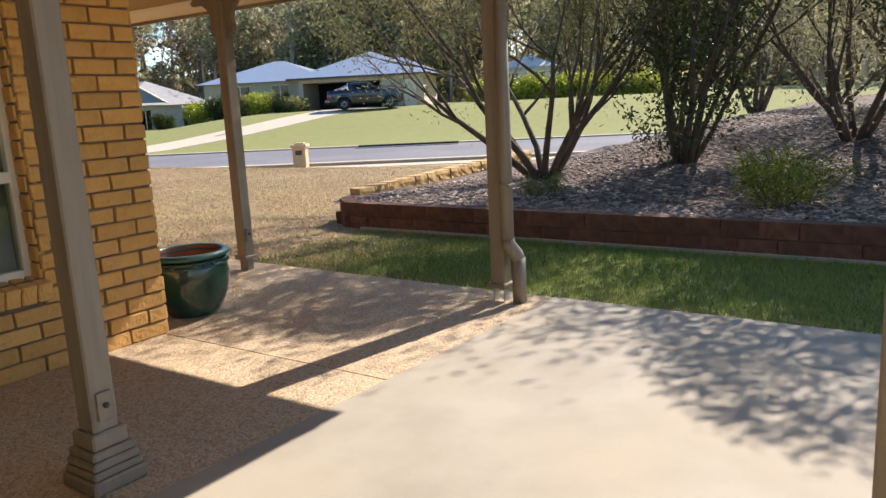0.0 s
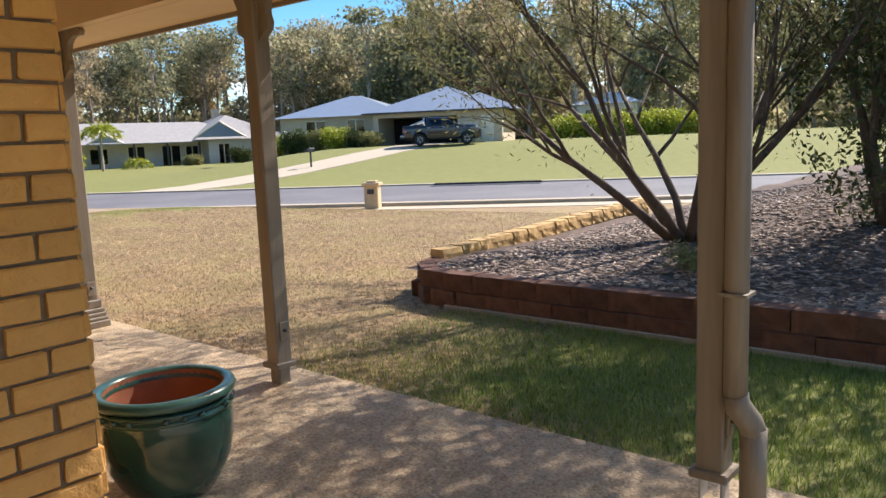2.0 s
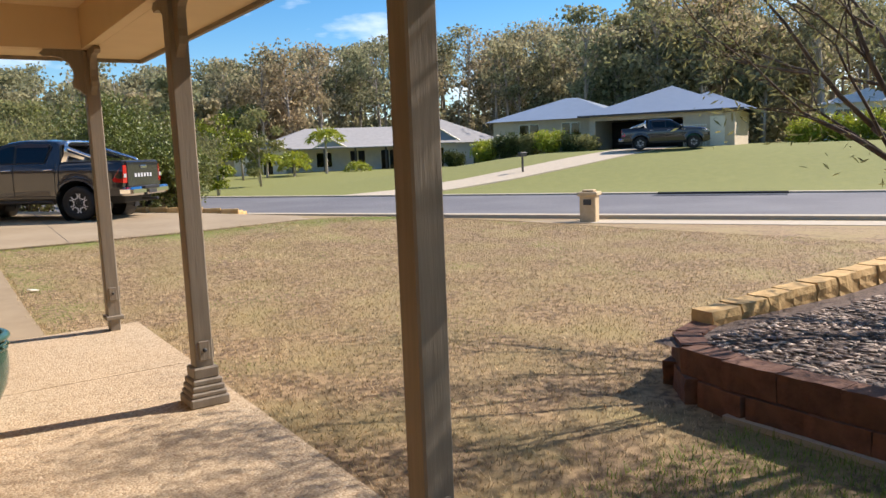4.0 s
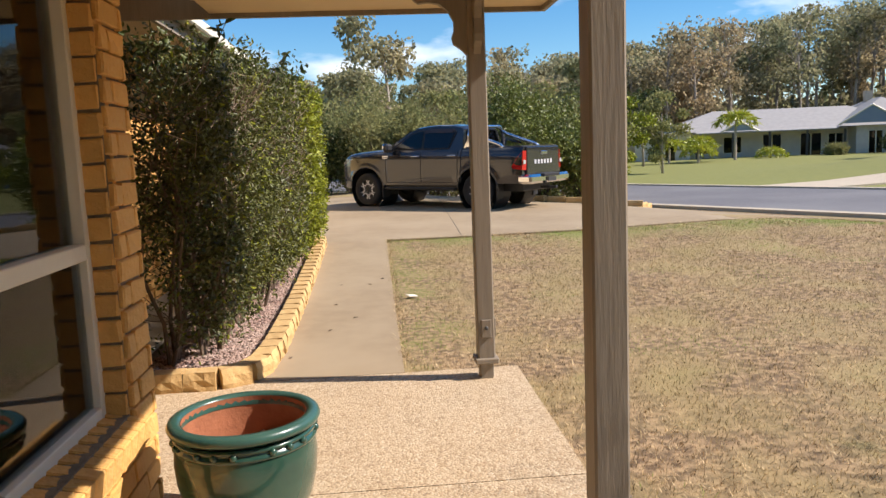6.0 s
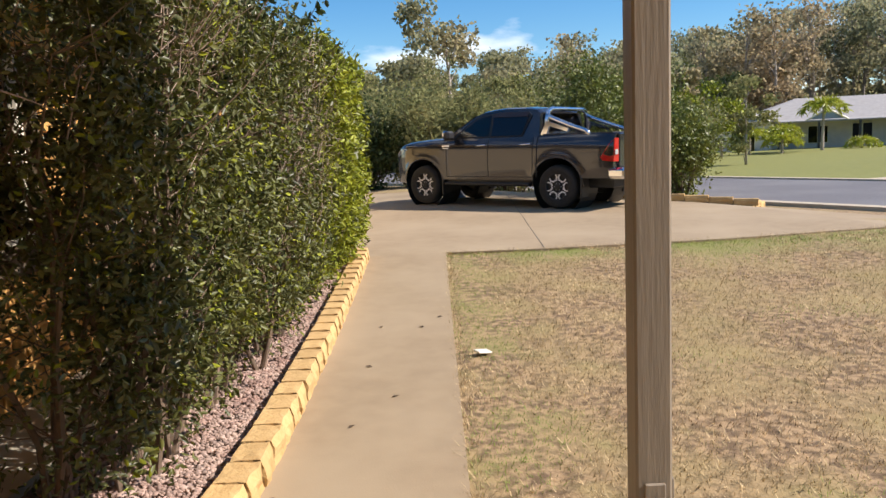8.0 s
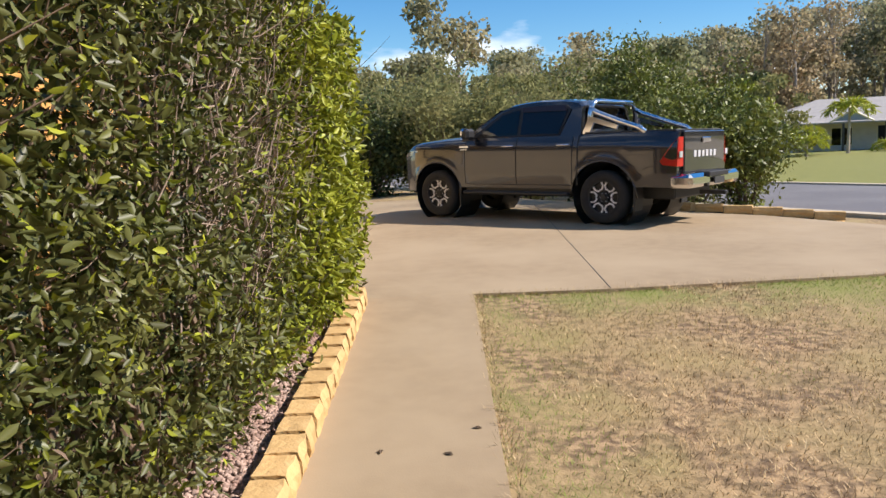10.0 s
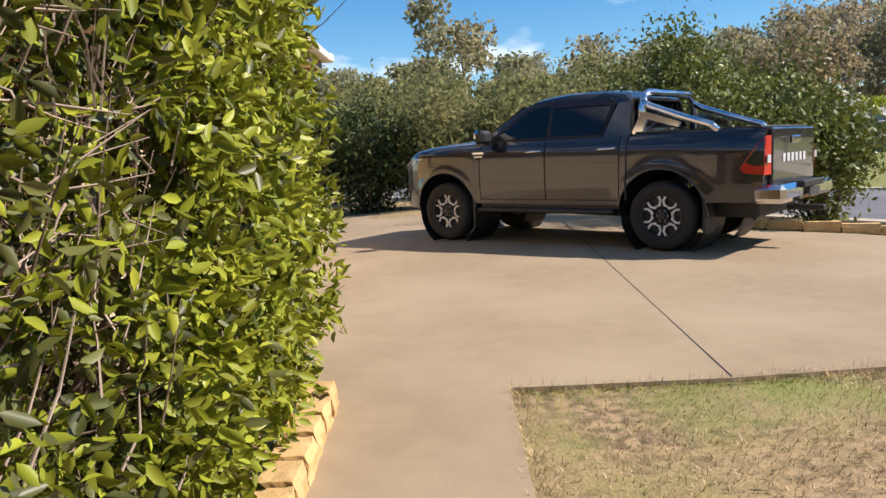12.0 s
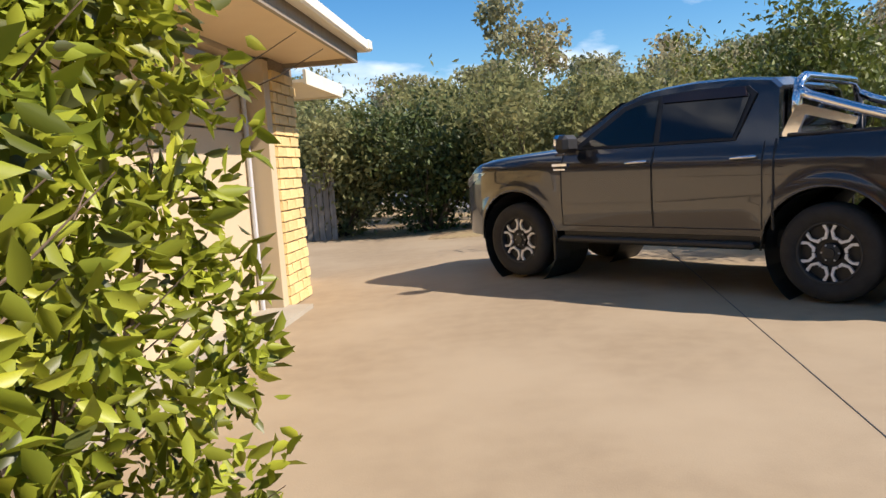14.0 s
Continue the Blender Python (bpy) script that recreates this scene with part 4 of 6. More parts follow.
# ---------------------------------------------------------------- eave, garage wing
bm = bmesh.new()
box(bm, -2.9, -2.16, -1.3, 11.4, 2.44, 2.47)
tagged(part("side_soffit", bm, M["cream_paint"]), "cream eave lining of the garage wing", "soffit", kind="structure")
bm = bmesh.new()
box(bm, -2.16, -2.13, -1.3, 11.46, 2.40, 2.56)
box(bm, -4.0, -2.16, 11.40, 11.46, 2.40, 2.56)
tagged(part("side_fascia", bm, M["post_paint"]), "taupe fascia of the garage wing", "fascia", kind="structure")
bm = bmesh.new()
box(bm, -2.13, -2.02, -1.3, 11.55, 2.50, 2.60, 0.015)
box(bm, -4.0, -2.0, 11.46, 11.56, 2.505, 2.605, 0.015)
tagged(part("gutter", bm, M["white_trim"]), "pale metal gutter on the eave", "gutter", kind="structure")
bm = bmesh.new()
v = [bm.verts.new(c) for c in ((-2.05, -1.3, 2.60), (-2.05, 11.5, 2.60), (-5.5, 8.5, 3.9), (-5.5, -1.3, 3.9))]
bm.faces.new(v)
bm.faces.new([v[1], bm.verts.new((-9, 11.5, 2.6)), v[2]])
bmesh.ops.solidify(bm, geom=bm.faces[:], thickness=0.03)
tagged(part("garage_roof", bm, M["roof_grey"]), "grey tiled roof of the garage wing", "roof", kind="structure")
wall_garage = solid_wall("wall_garage", -3.1, -2.82, 10.98, 11.66, 0.2, 2.44, "pale yellow brick pier beside the garage door")
wall_garage_side = solid_wall("wall_garage_side", -8.8, -3.1, 11.46, 11.66, 0.2, 2.44, "pale yellow brick side of the garage")
brick_face(wall_garage, (-2.81, 10.97, 0.26), (0, 1), 0.69, 0.0, 2.15, M["pale_brick"])
brick_face(wall_garage, (-2.93, 10.97, 0.26), (1, 0), 0.12, 0.0, 2.15, M["pale_brick"])
gd = thing("garage_door", (-3.04, 6.7, 0.25, 0, 0, 90), "cream sectional garage door, closed", "garage door", kind="structure")
for i in range(4):
    part("door_panel", boxed(0.12, 4.1, -0.02, 0.02, 0.02 + i * 0.52, 0.52 + i * 0.52, 0.006), M["door_cream"], gd)
part("door_jamb", boxed(4.12, 4.27, -0.22, 0.04, 0.0, 2.16, 0.004), M["door_cream"], gd)
part("door_head", boxed(0.0, 4.27, -0.1, 0.04, 2.16, 2.28), M["door_cream"], gd)
part("door_track", tube(bmesh.new(), [(4.06, -0.05, 0.0), (4.06, -0.05, 1.85), (4.0, -0.03, 2.02), (3.85, 0.0, 2.1)], 0.022, 8), M["silver"], gd)
tagged(part("garage_sill", boxed(-3.02, -2.6, 6.7, 10.95, 0.2, 0.285), M["concrete"]), "pale concrete strip before the garage door", "threshold", kind="structure")
tagged(part("garage_inner", boxed(-8.8, -3.2, 6.6, 6.8, 0, 2.5), M["dark_interior"]), "dark inner garage wall", "wall", kind="structure")
# a second eave further back
bm = bmesh.new()
box(bm, -6.0, -2.72, 11.7, 13.2, 2.30, 2.33)
box(bm, -2.72, -2.69, 11.7, 13.23, 2.28, 2.42)
box(bm, -6.0, -2.72, 13.2, 13.23, 2.28, 2.42)
tagged(part("back_eave", bm, M["white_trim"]), "pale eave of the wing behind the garage", "eave", kind="structure")
bm = boxed(-6, -3.2, 11.7, 12.8, 0.2, 2.3)
tagged(part("back_wall", bm, M["pale_brick"]), "pale brick wall behind the garage", "wall", kind="structure")


# ---------------------------------------------------------------- pickup
def body_half(x, z):
    w = 0.90 - 0.42 * max(0.0, z - 1.13) - 0.05 * max(0.0, z - 0.98) - 0.10 * max(0.0, 0.72 - z)
    if x > 1.7:
        w -= 0.24 * ((x - 1.7) / 0.75) ** 2.6
    if x < -2.3:
        w -= 0.05 * ((-2.3 - x) / 0.4) ** 2
    for xc in (WHEEL_X, -WHEEL_X):
        w += 0.022 * smooth((0.64 - math.hypot(x - xc, z - 0.385)) / 0.10)
    return w


def body_top(x):
    if x > 0.95:
        return 1.27 - 0.11 * ((x - 0.95) / 1.45) ** 1.5 - 0.22 * max(0, (x - 2.05) / 0.4) ** 2
    return 1.27 + 0.03 * smooth((-x - 0.6) / 1.6)


WHEEL_X, ARCH = 1.5425, 0.515


def body_low(x):
    z = 0.50 if x > -1.1 else 0.54
    if x > 2.0:
        z = 0.42
    for xc in (WHEEL_X, -WHEEL_X):
        d = abs(x - xc)
        if d < ARCH:
            z = max(z, 0.385 + math.sqrt(ARCH ** 2 - d * d))
    return z


def pickup(at, label, group):
    c = thing("pickup", at, label, "pickup", group)
    xs = sorted(set([2.45, 2.42, 2.36, 2.28, 2.17, 2.08] + [1.5425 + ARCH * math.cos(a * math.pi / 20) for a in range(21)] + [0.95, 0.7, 0.45, 0.2, 0, -0.3, -0.6, -0.9]
                    + [-1.5425 + ARCH * math.cos(a * math.pi / 20) for a in range(21)] + [-2.15, -2.3, -2.45, -2.56, -2.62]))
    bm = bmesh.new()
    rows = []
    for x in xs:
        lo, hi = body_low(x), body_top(x)
        side = [(body_half(x, lo + (hi - 0.02 - lo) * k / 9), lo + (hi - 0.02 - lo) * k / 9) for k in range(10)]
        w = side[-1][0]
        crown = 0.05 if x > 0.9 else 0.0
        over = [(w - 0.025, hi), (w * 0.7, hi + crown * 0.75 + (0.012 if x > 0.9 else 0)), (w * 0.35, hi + crown * 0.9), (0, hi + crown)]
        half = side + over
        rows.append([bm.verts.new((x, y, z)) for y, z in half] + [bm.verts.new((x, -y, z)) for y, z in half[-2::-1]])
    for a, b in zip(rows, rows[1:]):
        for i in range(len(a) - 1):
            bm.faces.new((a[i], a[i + 1], b[i + 1], b[i]))
    bm.faces.new(rows[0])
    bm.faces.new(rows[-1][::-1])
    body = part("body", bm, M["car_paint"], c, smooth=True)
    md = body.modifiers.new("split", "EDGE_SPLIT")
    md.split_angle = radians(38)

    # cabin
    prof = [(1.06, 1.23), (0.72, 1.47), (0.34, 1.70), (0.16, 1.765), (-0.05, 1.795), (-0.35, 1.815), (-0.75, 1.805), (-1.03, 1.77), (-1.11, 1.70), (-1.16, 1.23)]

    def cab_half(z):
        return 0.845 - 0.30 * max(0.0, z - 1.24) - 0.15 * max(0, z - 1.66)

    bm = bmesh.new()
    cols = []
    for x, z in prof:
        w = cab_half(z)
        roof = z > 1.6
        cols.append([bm.verts.new((x, w, z - (0.02 if roof else 0))), bm.verts.new((x, w * 0.88, z + 0.004)), bm.verts.new((x, w * 0.4, z + (0.02 if roof else 0.01))),
                     bm.verts.new((x, -w * 0.4, z + (0.02 if roof else 0.01))), bm.verts.new((x, -w * 0.88, z + 0.004)), bm.verts.new((x, -w, z - (0.02 if roof else 0)))])
    for a, b in zip(cols, cols[1:]):
        for i in range(5):
            bm.faces.new((a[i], a[i + 1], b[i + 1], b[i]))
    for s in (0, 5):
        mids = [v[s] for v in cols]
        bm.faces.new(mids if s else mids[::-1])
    cab = part("cabin", bm, M["car_paint"], c)

    def patch(name, pts, mat, off, parent, side=1, label=""):
        bm = bmesh.new()
        f = [bm.verts.new((x, side * (cab_half(z) + off), z)) for x, z in pts]
        g = [bm.verts.new((x, side * (cab_half(z) + off - 0.012), z)) for x, z in pts]
        bm.faces.new(f)
        for i in range(len(pts)):
            j = (i + 1) % len(pts)
            bm.faces.new((f[i], f[j], g[j], g[i]))
        return part(name, bm, mat, parent, label)

    for s in (1, -1):
        patch("window_band", [(0.84, 1.285), (0.30, 1.655), (0.10, 1.71), (-0.35, 1.74), (-0.86, 1.725), (-0.94, 1.66), (-0.80, 1.285)], M["black_plastic"], 0.010, c, s)
        patch("front_side_glass", [(0.72, 1.305), (0.27, 1.615), (0.08, 1.67), (-0.05, 1.685), (-0.05, 1.305)], M["glass_day"], 0.018, c, s, "clear front door glass")
        patch("rear_side_glass", [(-0.11, 1.305), (-0.10, 1.69), (-0.40, 1.71), (-0.84, 1.695), (-0.89, 1.65), (-0.78, 1.305)], M["glass_dark"], 0.018, c, s, "dark tinted rear door glass")
        patch("weather_shield", [(-0.10, 1.65), (-0.09, 1.715), (-0.40, 1.735), (-0.84, 1.72), (-0.87, 1.64)], M["shield"], 0.032, c, s, "smoky weather shield")
        # doors, handles, mirror
        for x0, x1, nm in ((0.93, -0.05, "front_door"), (-0.07, -1.04, "rear_door")):
            bm = bmesh.new()
            n = 12
            g = [[bm.verts.new((x0 + (x1 - x0) * i / n, s * (body_half(x0 + (x1 - x0) * i / n, 0.555 + 0.68 * k / n) + 0.006), 0.555 + 0.68 * k / n)) for i in range(n + 1)] for k in range(n + 1)]
            for a, b in zip(g, g[1:]):
                for i in range(n):
                    bm.faces.new((a[i], a[i + 1], b[i + 1], b[i]))
            d = part(nm, bm, M["car_paint"], c, smooth=True)
            hx = -0.04 + 0.13 if nm == "front_door" else -0.90
            part("door_handle", tube(bmesh.new(), [(hx + 0.12, s * 0.875, 1.135), (hx + 0.1, s * 0.922, 1.138), (hx - 0.09, s * 0.922, 1.145), (hx - 0.11, s * 0.875, 1.145)], [0.012, 0.015, 0.015, 0.012], 8), M["chrome"], d, "chrome handle", smooth=True)
        m = part("mirror", boxed(0.70, 0.86, s * 0.90 if s > 0 else -1.12, 1.12 if s > 0 else -0.90, 1.26, 1.43, 0.04), M["black_plastic"], c)
        part("mirror_cap", boxed(0.78, 0.875, s * 0.93 if s > 0 else -1.125, 1.125 if s > 0 else -0.93, 1.30, 1.435, 0.035), M["chrome"], m, "chrome mirror cap")
        for xs_, za, zb, rs in ((0.945, 0.56, 1.24, 0.006), (-0.06, 0.56, 1.26, 0.006), (-1.045, 0.58, 1.26, 0.006), (-1.135, 0.56, 1.275, 0.011)):
            part("panel_gap", tube(bmesh.new(), [(xs_, s * (body_half(xs_, za + (zb - za) * k / 8) + 0.001), za + (zb - za) * k / 8) for k in range(9)], rs, 5), M["black_plastic"], c)
        part("panel_gap", tube(bmesh.new(), [(0.94 - 1.97 * k / 12, s * (body_half(0.94 - 1.97 * k / 12, 0.556) + 0.003), 0.556) for k in range(13)], 0.006, 5), M["black_plastic"], c)
        # wheel-arch lip, step, mudflap, lamps
        for xc in (1.5425, -1.5425):
            pts = [(xc + (ARCH + 0.005) * math.cos(a * math.pi / 16), s * (body_half(xc + (ARCH + 0.005) * math.cos(a * math.pi / 16), 0.385 + (ARCH + 0.005) * math.sin(a * math.pi / 16)) - 0.004), 0.385 + (ARCH + 0.005) * math.sin(a * math.pi / 16)) for a in range(0, 17)]
            part("arch_lip", tube(bmesh.new(), pts, 0.011, 6), M["car_paint"], c, smooth=True)
            part("arch_liner", lathe(bmesh.new(), [(ARCH - 0.015, -0.55), (ARCH - 0.015, 0.0)], 24, pose(xc, s * 0.86, 0.385, -90 * s, 0, 0), close=False), M["black_plastic"], c)
            part("mudflap", boxed(xc - 0.50, xc - 0.47, s * 0.66 if s > 0 else -0.90, 0.90 if s > 0 else -0.66, 0.20, 0.60, 0.005), M["black_plastic"], c)
        part("side_step", boxed(-0.98, 0.98, s * 0.78 if s > 0 else -0.93, 0.93 if s > 0 else -0.78, 0.39, 0.45, 0.02), M["black_plastic"], c)
        part("sill_panel", boxed(-1.02, 0.98, s * 0.70 if s > 0 else -0.84, 0.84 if s > 0 else -0.70, 0.42, 0.54, 0.02), M["black_plastic"], c)
        hl = [(1.96, 1.10), (2.20, 1.10), (2.36, 1.04), (2.42, 0.98), (2.36, 0.93), (2.22, 0.99)]
        bm = bmesh.new()
        bm.faces.new([bm.verts.new((x, s * (body_half(x, z) + 0.008), z)) for x, z in hl])
        bmesh.ops.solidify(bm, geom=bm.faces[:], thickness=0.02)
        part("headlight", bm, M["clear_lens"], c)
        tl = [(-2.63, 0.82), (-2.44, 0.84), (-2.40, 0.89), (-2.55, 1.11), (-2.63, 1.21)]
        bm = bmesh.new()
        a = [bm.verts.new((x, s * (body_half(x, z) + 0.012), z)) for x, z in tl]
        b = [bm.verts.new((-2.655 if x < -2.5 else x, s * (0.74 if x < -2.5 else body_half(x, z) - 0.02), z)) for x, z in tl]
        bm.faces.new(a)
        bm.faces.new(b[::-1])
        for i in range(5):
            bm.faces.new((a[i], b[i], b[(i + 1) % 5], a[(i + 1) % 5]))
        tlamp = part("tail_light", bm, M["red_lens"], c, "red tail light")
        part("reverse_lens", boxed(-2.662, -2.65, s * 0.77 if s > 0 else -0.86, 0.86 if s > 0 else -0.77, 0.94, 1.02), M["clear_lens"], tlamp, "clear reversing lens")
        part("badge", boxed(0.86, 1.04, s * (0.88) if s > 0 else -0.912, 0.912 if s > 0 else -0.88, 1.135, 1.16), M["chrome"], c)
        part("badge", boxed(0.88, 1.02, s * (0.88) if s > 0 else -0.912, 0.912 if s > 0 else -0.88, 1.095, 1.11), M["chrome"], c)
        # sports bar
        part("sports_bar_leg", tube(bmesh.new(), [(-1.24, s * 0.68, 1.66), (-1.36, s * 0.72, 1.59), (-1.75, s * 0.77, 1.45), (-2.06, s * 0.79, 1.35), (-2.14, s * 0.79, 1.28)], 0.038, 12), M["chrome"], c, smooth=True)
        part("sports_bar_strut", prism(bmesh.new(), [(-1.15, 1.29), (-1.27, 1.29), (-1.34, 1.45), (-1.70, 1.345), (-1.72, 1.40), (-1.33, 1.53), (-1.27, 1.52)], Matrix.Translation((0, s * 0.77 - 0.02, 0)), 0.04), M["chrome"], c)
    part("sports_bar_hoop", tube(bmesh.new(), [(-1.24, 0.72, 1.28), (-1.25, 0.71, 1.58), (-1.25, 0.66, 1.71), (-1.25, 0.54, 1.755), (-1.25, -0.54, 1.755), (-1.25, -0.66, 1.71), (-1.25, -0.71, 1.58), (-1.24, -0.72, 1.28)], 0.042, 12), M["chrome"], c, smooth=True)
    # glass fore and aft
    for nm, pts in (("windscreen", [(1.00, 0.74, 1.27), (0.38, 0.62, 1.675)]), ("rear_window", [(-1.155, 0.70, 1.36), (-1.12, 0.58, 1.67)])):
        bm = bmesh.new()
        (xa, wa, za), (xb, wb, zb) = pts
        o = 0.03 if nm == "windscreen" else -0.012
        bm.faces.new([bm.verts.new(q) for q in ((xa + o, wa, za + abs(o)), (xa + o, -wa, za + abs(o)), (xb + o, -wb, zb + abs(o)), (xb + o, wb, zb + abs(o)))])
        bmesh.ops.solidify(bm, geom=bm.faces[:], thickness=0.008)
        part(nm, bm, M["glass_dark"], c)
    part("bed_cover", boxed(-2.58, -1.2, -0.80, 0.80, 1.285, 1.315, 0.01), M["black_plastic"], c)
    # tailgate with plain letter bars, bumper, underbody
    tg = part("tailgate", boxed(-2.665, -2.61, -0.72, 0.72, 0.70, 1.29, 0.015), M["car_paint"], c)
    for i in range(6):
        y = 0.37 - 0.14 * i
        part("letter_mark", boxed(-2.672, -2.664, y - 0.04, y + 0.04, 0.93, 1.02, 0.003), M["silver"], tg, "pale raised letter shape")
    part("tailgate_latch", boxed(-2.69, -2.66, -0.14, 0.14, 1.12, 1.20, 0.012), M["chrome"], tg, "chrome latch")
    bp = part("rear_bumper", boxed(-2.84, -2.5, -0.89, 0.89, 0.53, 0.72, 0.05), M["chrome"], c, "chrome rear bumper", smooth=False)
    part("step_pad", boxed(-2.87, -2.64, -0.35, 0.35, 0.66, 0.73, 0.01), M["black_plastic"], bp)
    part("number_plate", boxed(-2.875, -2.862, -0.18, 0.18, 0.56, 0.65), M["dark_metal"], bp)
    part("tow_bar", boxed(-2.98, -2.6, -0.04, 0.04, 0.40, 0.46, 0.01), M["black_plastic"], c)
    part("front_bumper", boxed(2.28, 2.48, -0.62, 0.62, 0.42, 0.68, 0.06), M["car_paint"], c)
    part("grille", boxed(2.38, 2.475, -0.54, 0.54, 0.70, 0.98, 0.02), M["black_plastic"], c)
    part("underbody", boxed(-2.5, 2.3, -0.62, 0.62, 0.36, 0.55, 0.02), M["black_plastic"], c)

    # wheels
    def wheel(x, s):
        w = part("wheel", lathe(bmesh.new(), [(0.05, -0.06), (0.215, -0.06), (0.225, -0.02)], 24, pose(x, s * 0.80, 0.385, -90 * s, 0, 0)), M["black_plastic"], c)
        part("tyre", lathe(bmesh.new(), [(0.225, -0.15), (0.33, -0.155), (0.372, -0.13), (0.386, -0.08), (0.388, 0.0), (0.386, 0.03), (0.372, 0.075), (0.335, 0.10), (0.245, 0.085), (0.232, 0.06)], 40,
                           pose(x, s * 0.80, 0.385, -90 * s, 0, 0), close=False), M["rubber"], w, smooth=True)
        part("rim", lathe(bmesh.new(), [(0.243, 0.085), (0.236, 0.09), (0.222, 0.075), (0.222, -0.1)], 40, pose(x, s * 0.80, 0.385, -90 * s, 0, 0), close=False), M["black_plastic"], w, smooth=True)
        part("hub", lathe(bmesh.new(), [(0.075, 0.02), (0.072, 0.05), (0.04, 0.06), (0.038, 0.07), (0.002, 0.072)], 20, pose(x, s * 0.80, 0.385, -90 * s, 0, 0)), M["black_plastic"], w)
        part("disc", lathe(bmesh.new(), [(0.03, 0.0), (0.10, 0.012), (0.225, 0.02), (0.228, 0.05)], 24, pose(x, s * 0.80, 0.385, -90 * s, 0, 0), close=False), M["black_plastic"], w)
        for k in range(6):
            bm = bmesh.new()
            for q in (-1, 1):
                pts = [(0.004 * q, 0.112), (0.036 * q, 0.104), (0.078 * q, 0.150), (0.086 * q, 0.215), (0.060 * q, 0.226), (0.062 * q, 0.162), (0.030 * q, 0.128), (0.004 * q, 0.13)]
                prism(bm, pts if q > 0 else pts[::-1], None, 0.022)
            sp = part("spoke", bm, M["alloy"], w)
            sp.matrix_basis = pose(x, s * 0.865, 0.385, 0, 60 * k + 30, 0 if s < 0 else 180)
            part("wheel_bolt", lathe(bmesh.new(), [(0.011, 0.0), (0.011, 0.03), (0.004, 0.036)], 6, pose(x + 0.062 * math.cos(k * math.pi / 3), s * 0.82, 0.385 + 0.062 * math.sin(k * math.pi / 3), -90 * s, 0, 0)), M["silver"], w)
        return w

    for x in (1.5425, -1.5425):
        for s in (1, -1):
            wheel(x, s)
    return c


M["glass_day"] = glass_material("glass_day", (0.42, 0.46, 0.43))
M["glass_dark"] = material("glass_dark", (0.006, 0.006, 0.008), (0.005, 0.005, 0.006), 3, 0.03, bump=0, coat=0.0, spec=0.5)
M["shield"] = material("shield", (0.035, 0.025, 0.028), (0.03, 0.022, 0.024), 3, 0.12, bump=0)
pickup(pose(0.788, 11.327, 0.311, 0, -0.77, 139.6) @ Matrix.Scale(0.8925, 4), "dark grey dual-cab pickup with chrome sports bar, parked on the driveway", "dual-cab pickups")

# bed with shrubs behind the pickup
bb = thing("bed_border", (0, 0, 0), "low tan block border of the driveway bed", "garden edging")
BB = [edging_block("border_block", M["edging"], 0.39, 0.12, 0.12, s + 9) for s in range(3)]
run_of_blocks(bb, "border_block", BB, [(1.9, 12.9), (2.9, 11.65), (4.72, 10.8), (5.5, 12.0)], 0.4, lambda x, y: gz(x, y) + 0.0)
tagged(part("driveway_bed", plan(bmesh.new(), [(1.9, 13.0), (2.9, 11.72), (4.7, 10.87), (5.5, 12.1), (3.5, 14.9)], 0.0, lambda x, y: gz(x, y) + 0.07), M["mulch"]), "mulched bed beside the driveway", "garden bed", kind="structure")
# shrubs of the driveway bed
bushy("shrub", (3.3, 13.0, 0.25), "dense glossy green shrub in the driveway bed", "shrub", 8, 1.05, 0.035, 2, ("leaf_shrub", 0.085), 11, 34, 0.19, wide=0.45, group="bed shrubs")
bushy("shrub", (4.05, 12.2, 0.22), "rounded bright green shrub in the driveway bed", "shrub", 8, 0.72, 0.03, 2, ("leaf_shrub", 0.085), 12, 34, 0.17, wide=0.45, group="bed shrubs")
bushy("shrub", (2.9, 14.4, 0.25), "tall green shrub behind the pickup", "shrub", 8, 1.25, 0.035, 2, ("leaf_shrub", 0.09), 13, 34, 0.22, wide=0.5, group="bed shrubs")

# screen of olive shrubs at the end of the driveway
for i, (x, y, s) in enumerate(((-4.2, 18.9, 1.0), (-2.4, 18.6, 0.95), (-0.6, 18.5, 1.05), (1.3, 18.4, 1.1), (3.2, 19.4, 1.15), (5.2, 20.0, 1.25), (6.5, 21.6, 1.2), (-6.2, 19.4, 1.1),
                               (-1.4, 23.0, 1.45), (2.2, 23.6, 1.55), (5.0, 24.5, 1.5), (-4.8, 24.0, 1.4))):
    bushy("screen_shrub", (x, y, gz(x, y) - 0.05), "tall dense olive-green screening shrub", "shrub", 8, 1.2 * s, 0.04, 2, (("leaf_olive", "leaf_dark", "leaf_olive")[i % 3], 0.13), 30 + i, 26, 0.26, wide=0.55, group="screening shrubs", skirt=(2600, (1.15, 0.8, 0.95)) if i < 8 else None)

# ---------------------------------------------------------------- raised garden
wall = thing("retaining_wall", (0, 0, 0), "low two-course wall of dark red-brown split blocks", "retaining wall")
RB = [edging_block("wall_block", M["retaining"], 0.30, 0.17, 0.145, s + 20) for s in range(5)]
line = [(2.1, -13.6), (2.1, -4.53), (2.17, -4.2), (2.38, -3.96), (2.72, -3.86)]
for course in range(2):
    run_of_blocks(wall, "wall_block", RB, [(x + 0.02 * course, y + 0.15 * course) if y < -5 else (x + 0.02 * course, y) for x, y in line[::-1]][::-1], 0.305, lambda x, y, c=course: -0.02 + 0.15 * c)
YB = [edging_block("yellow_block", M["edging"], 0.29, 0.17, 0.145, s + 40) for s in range(3)]
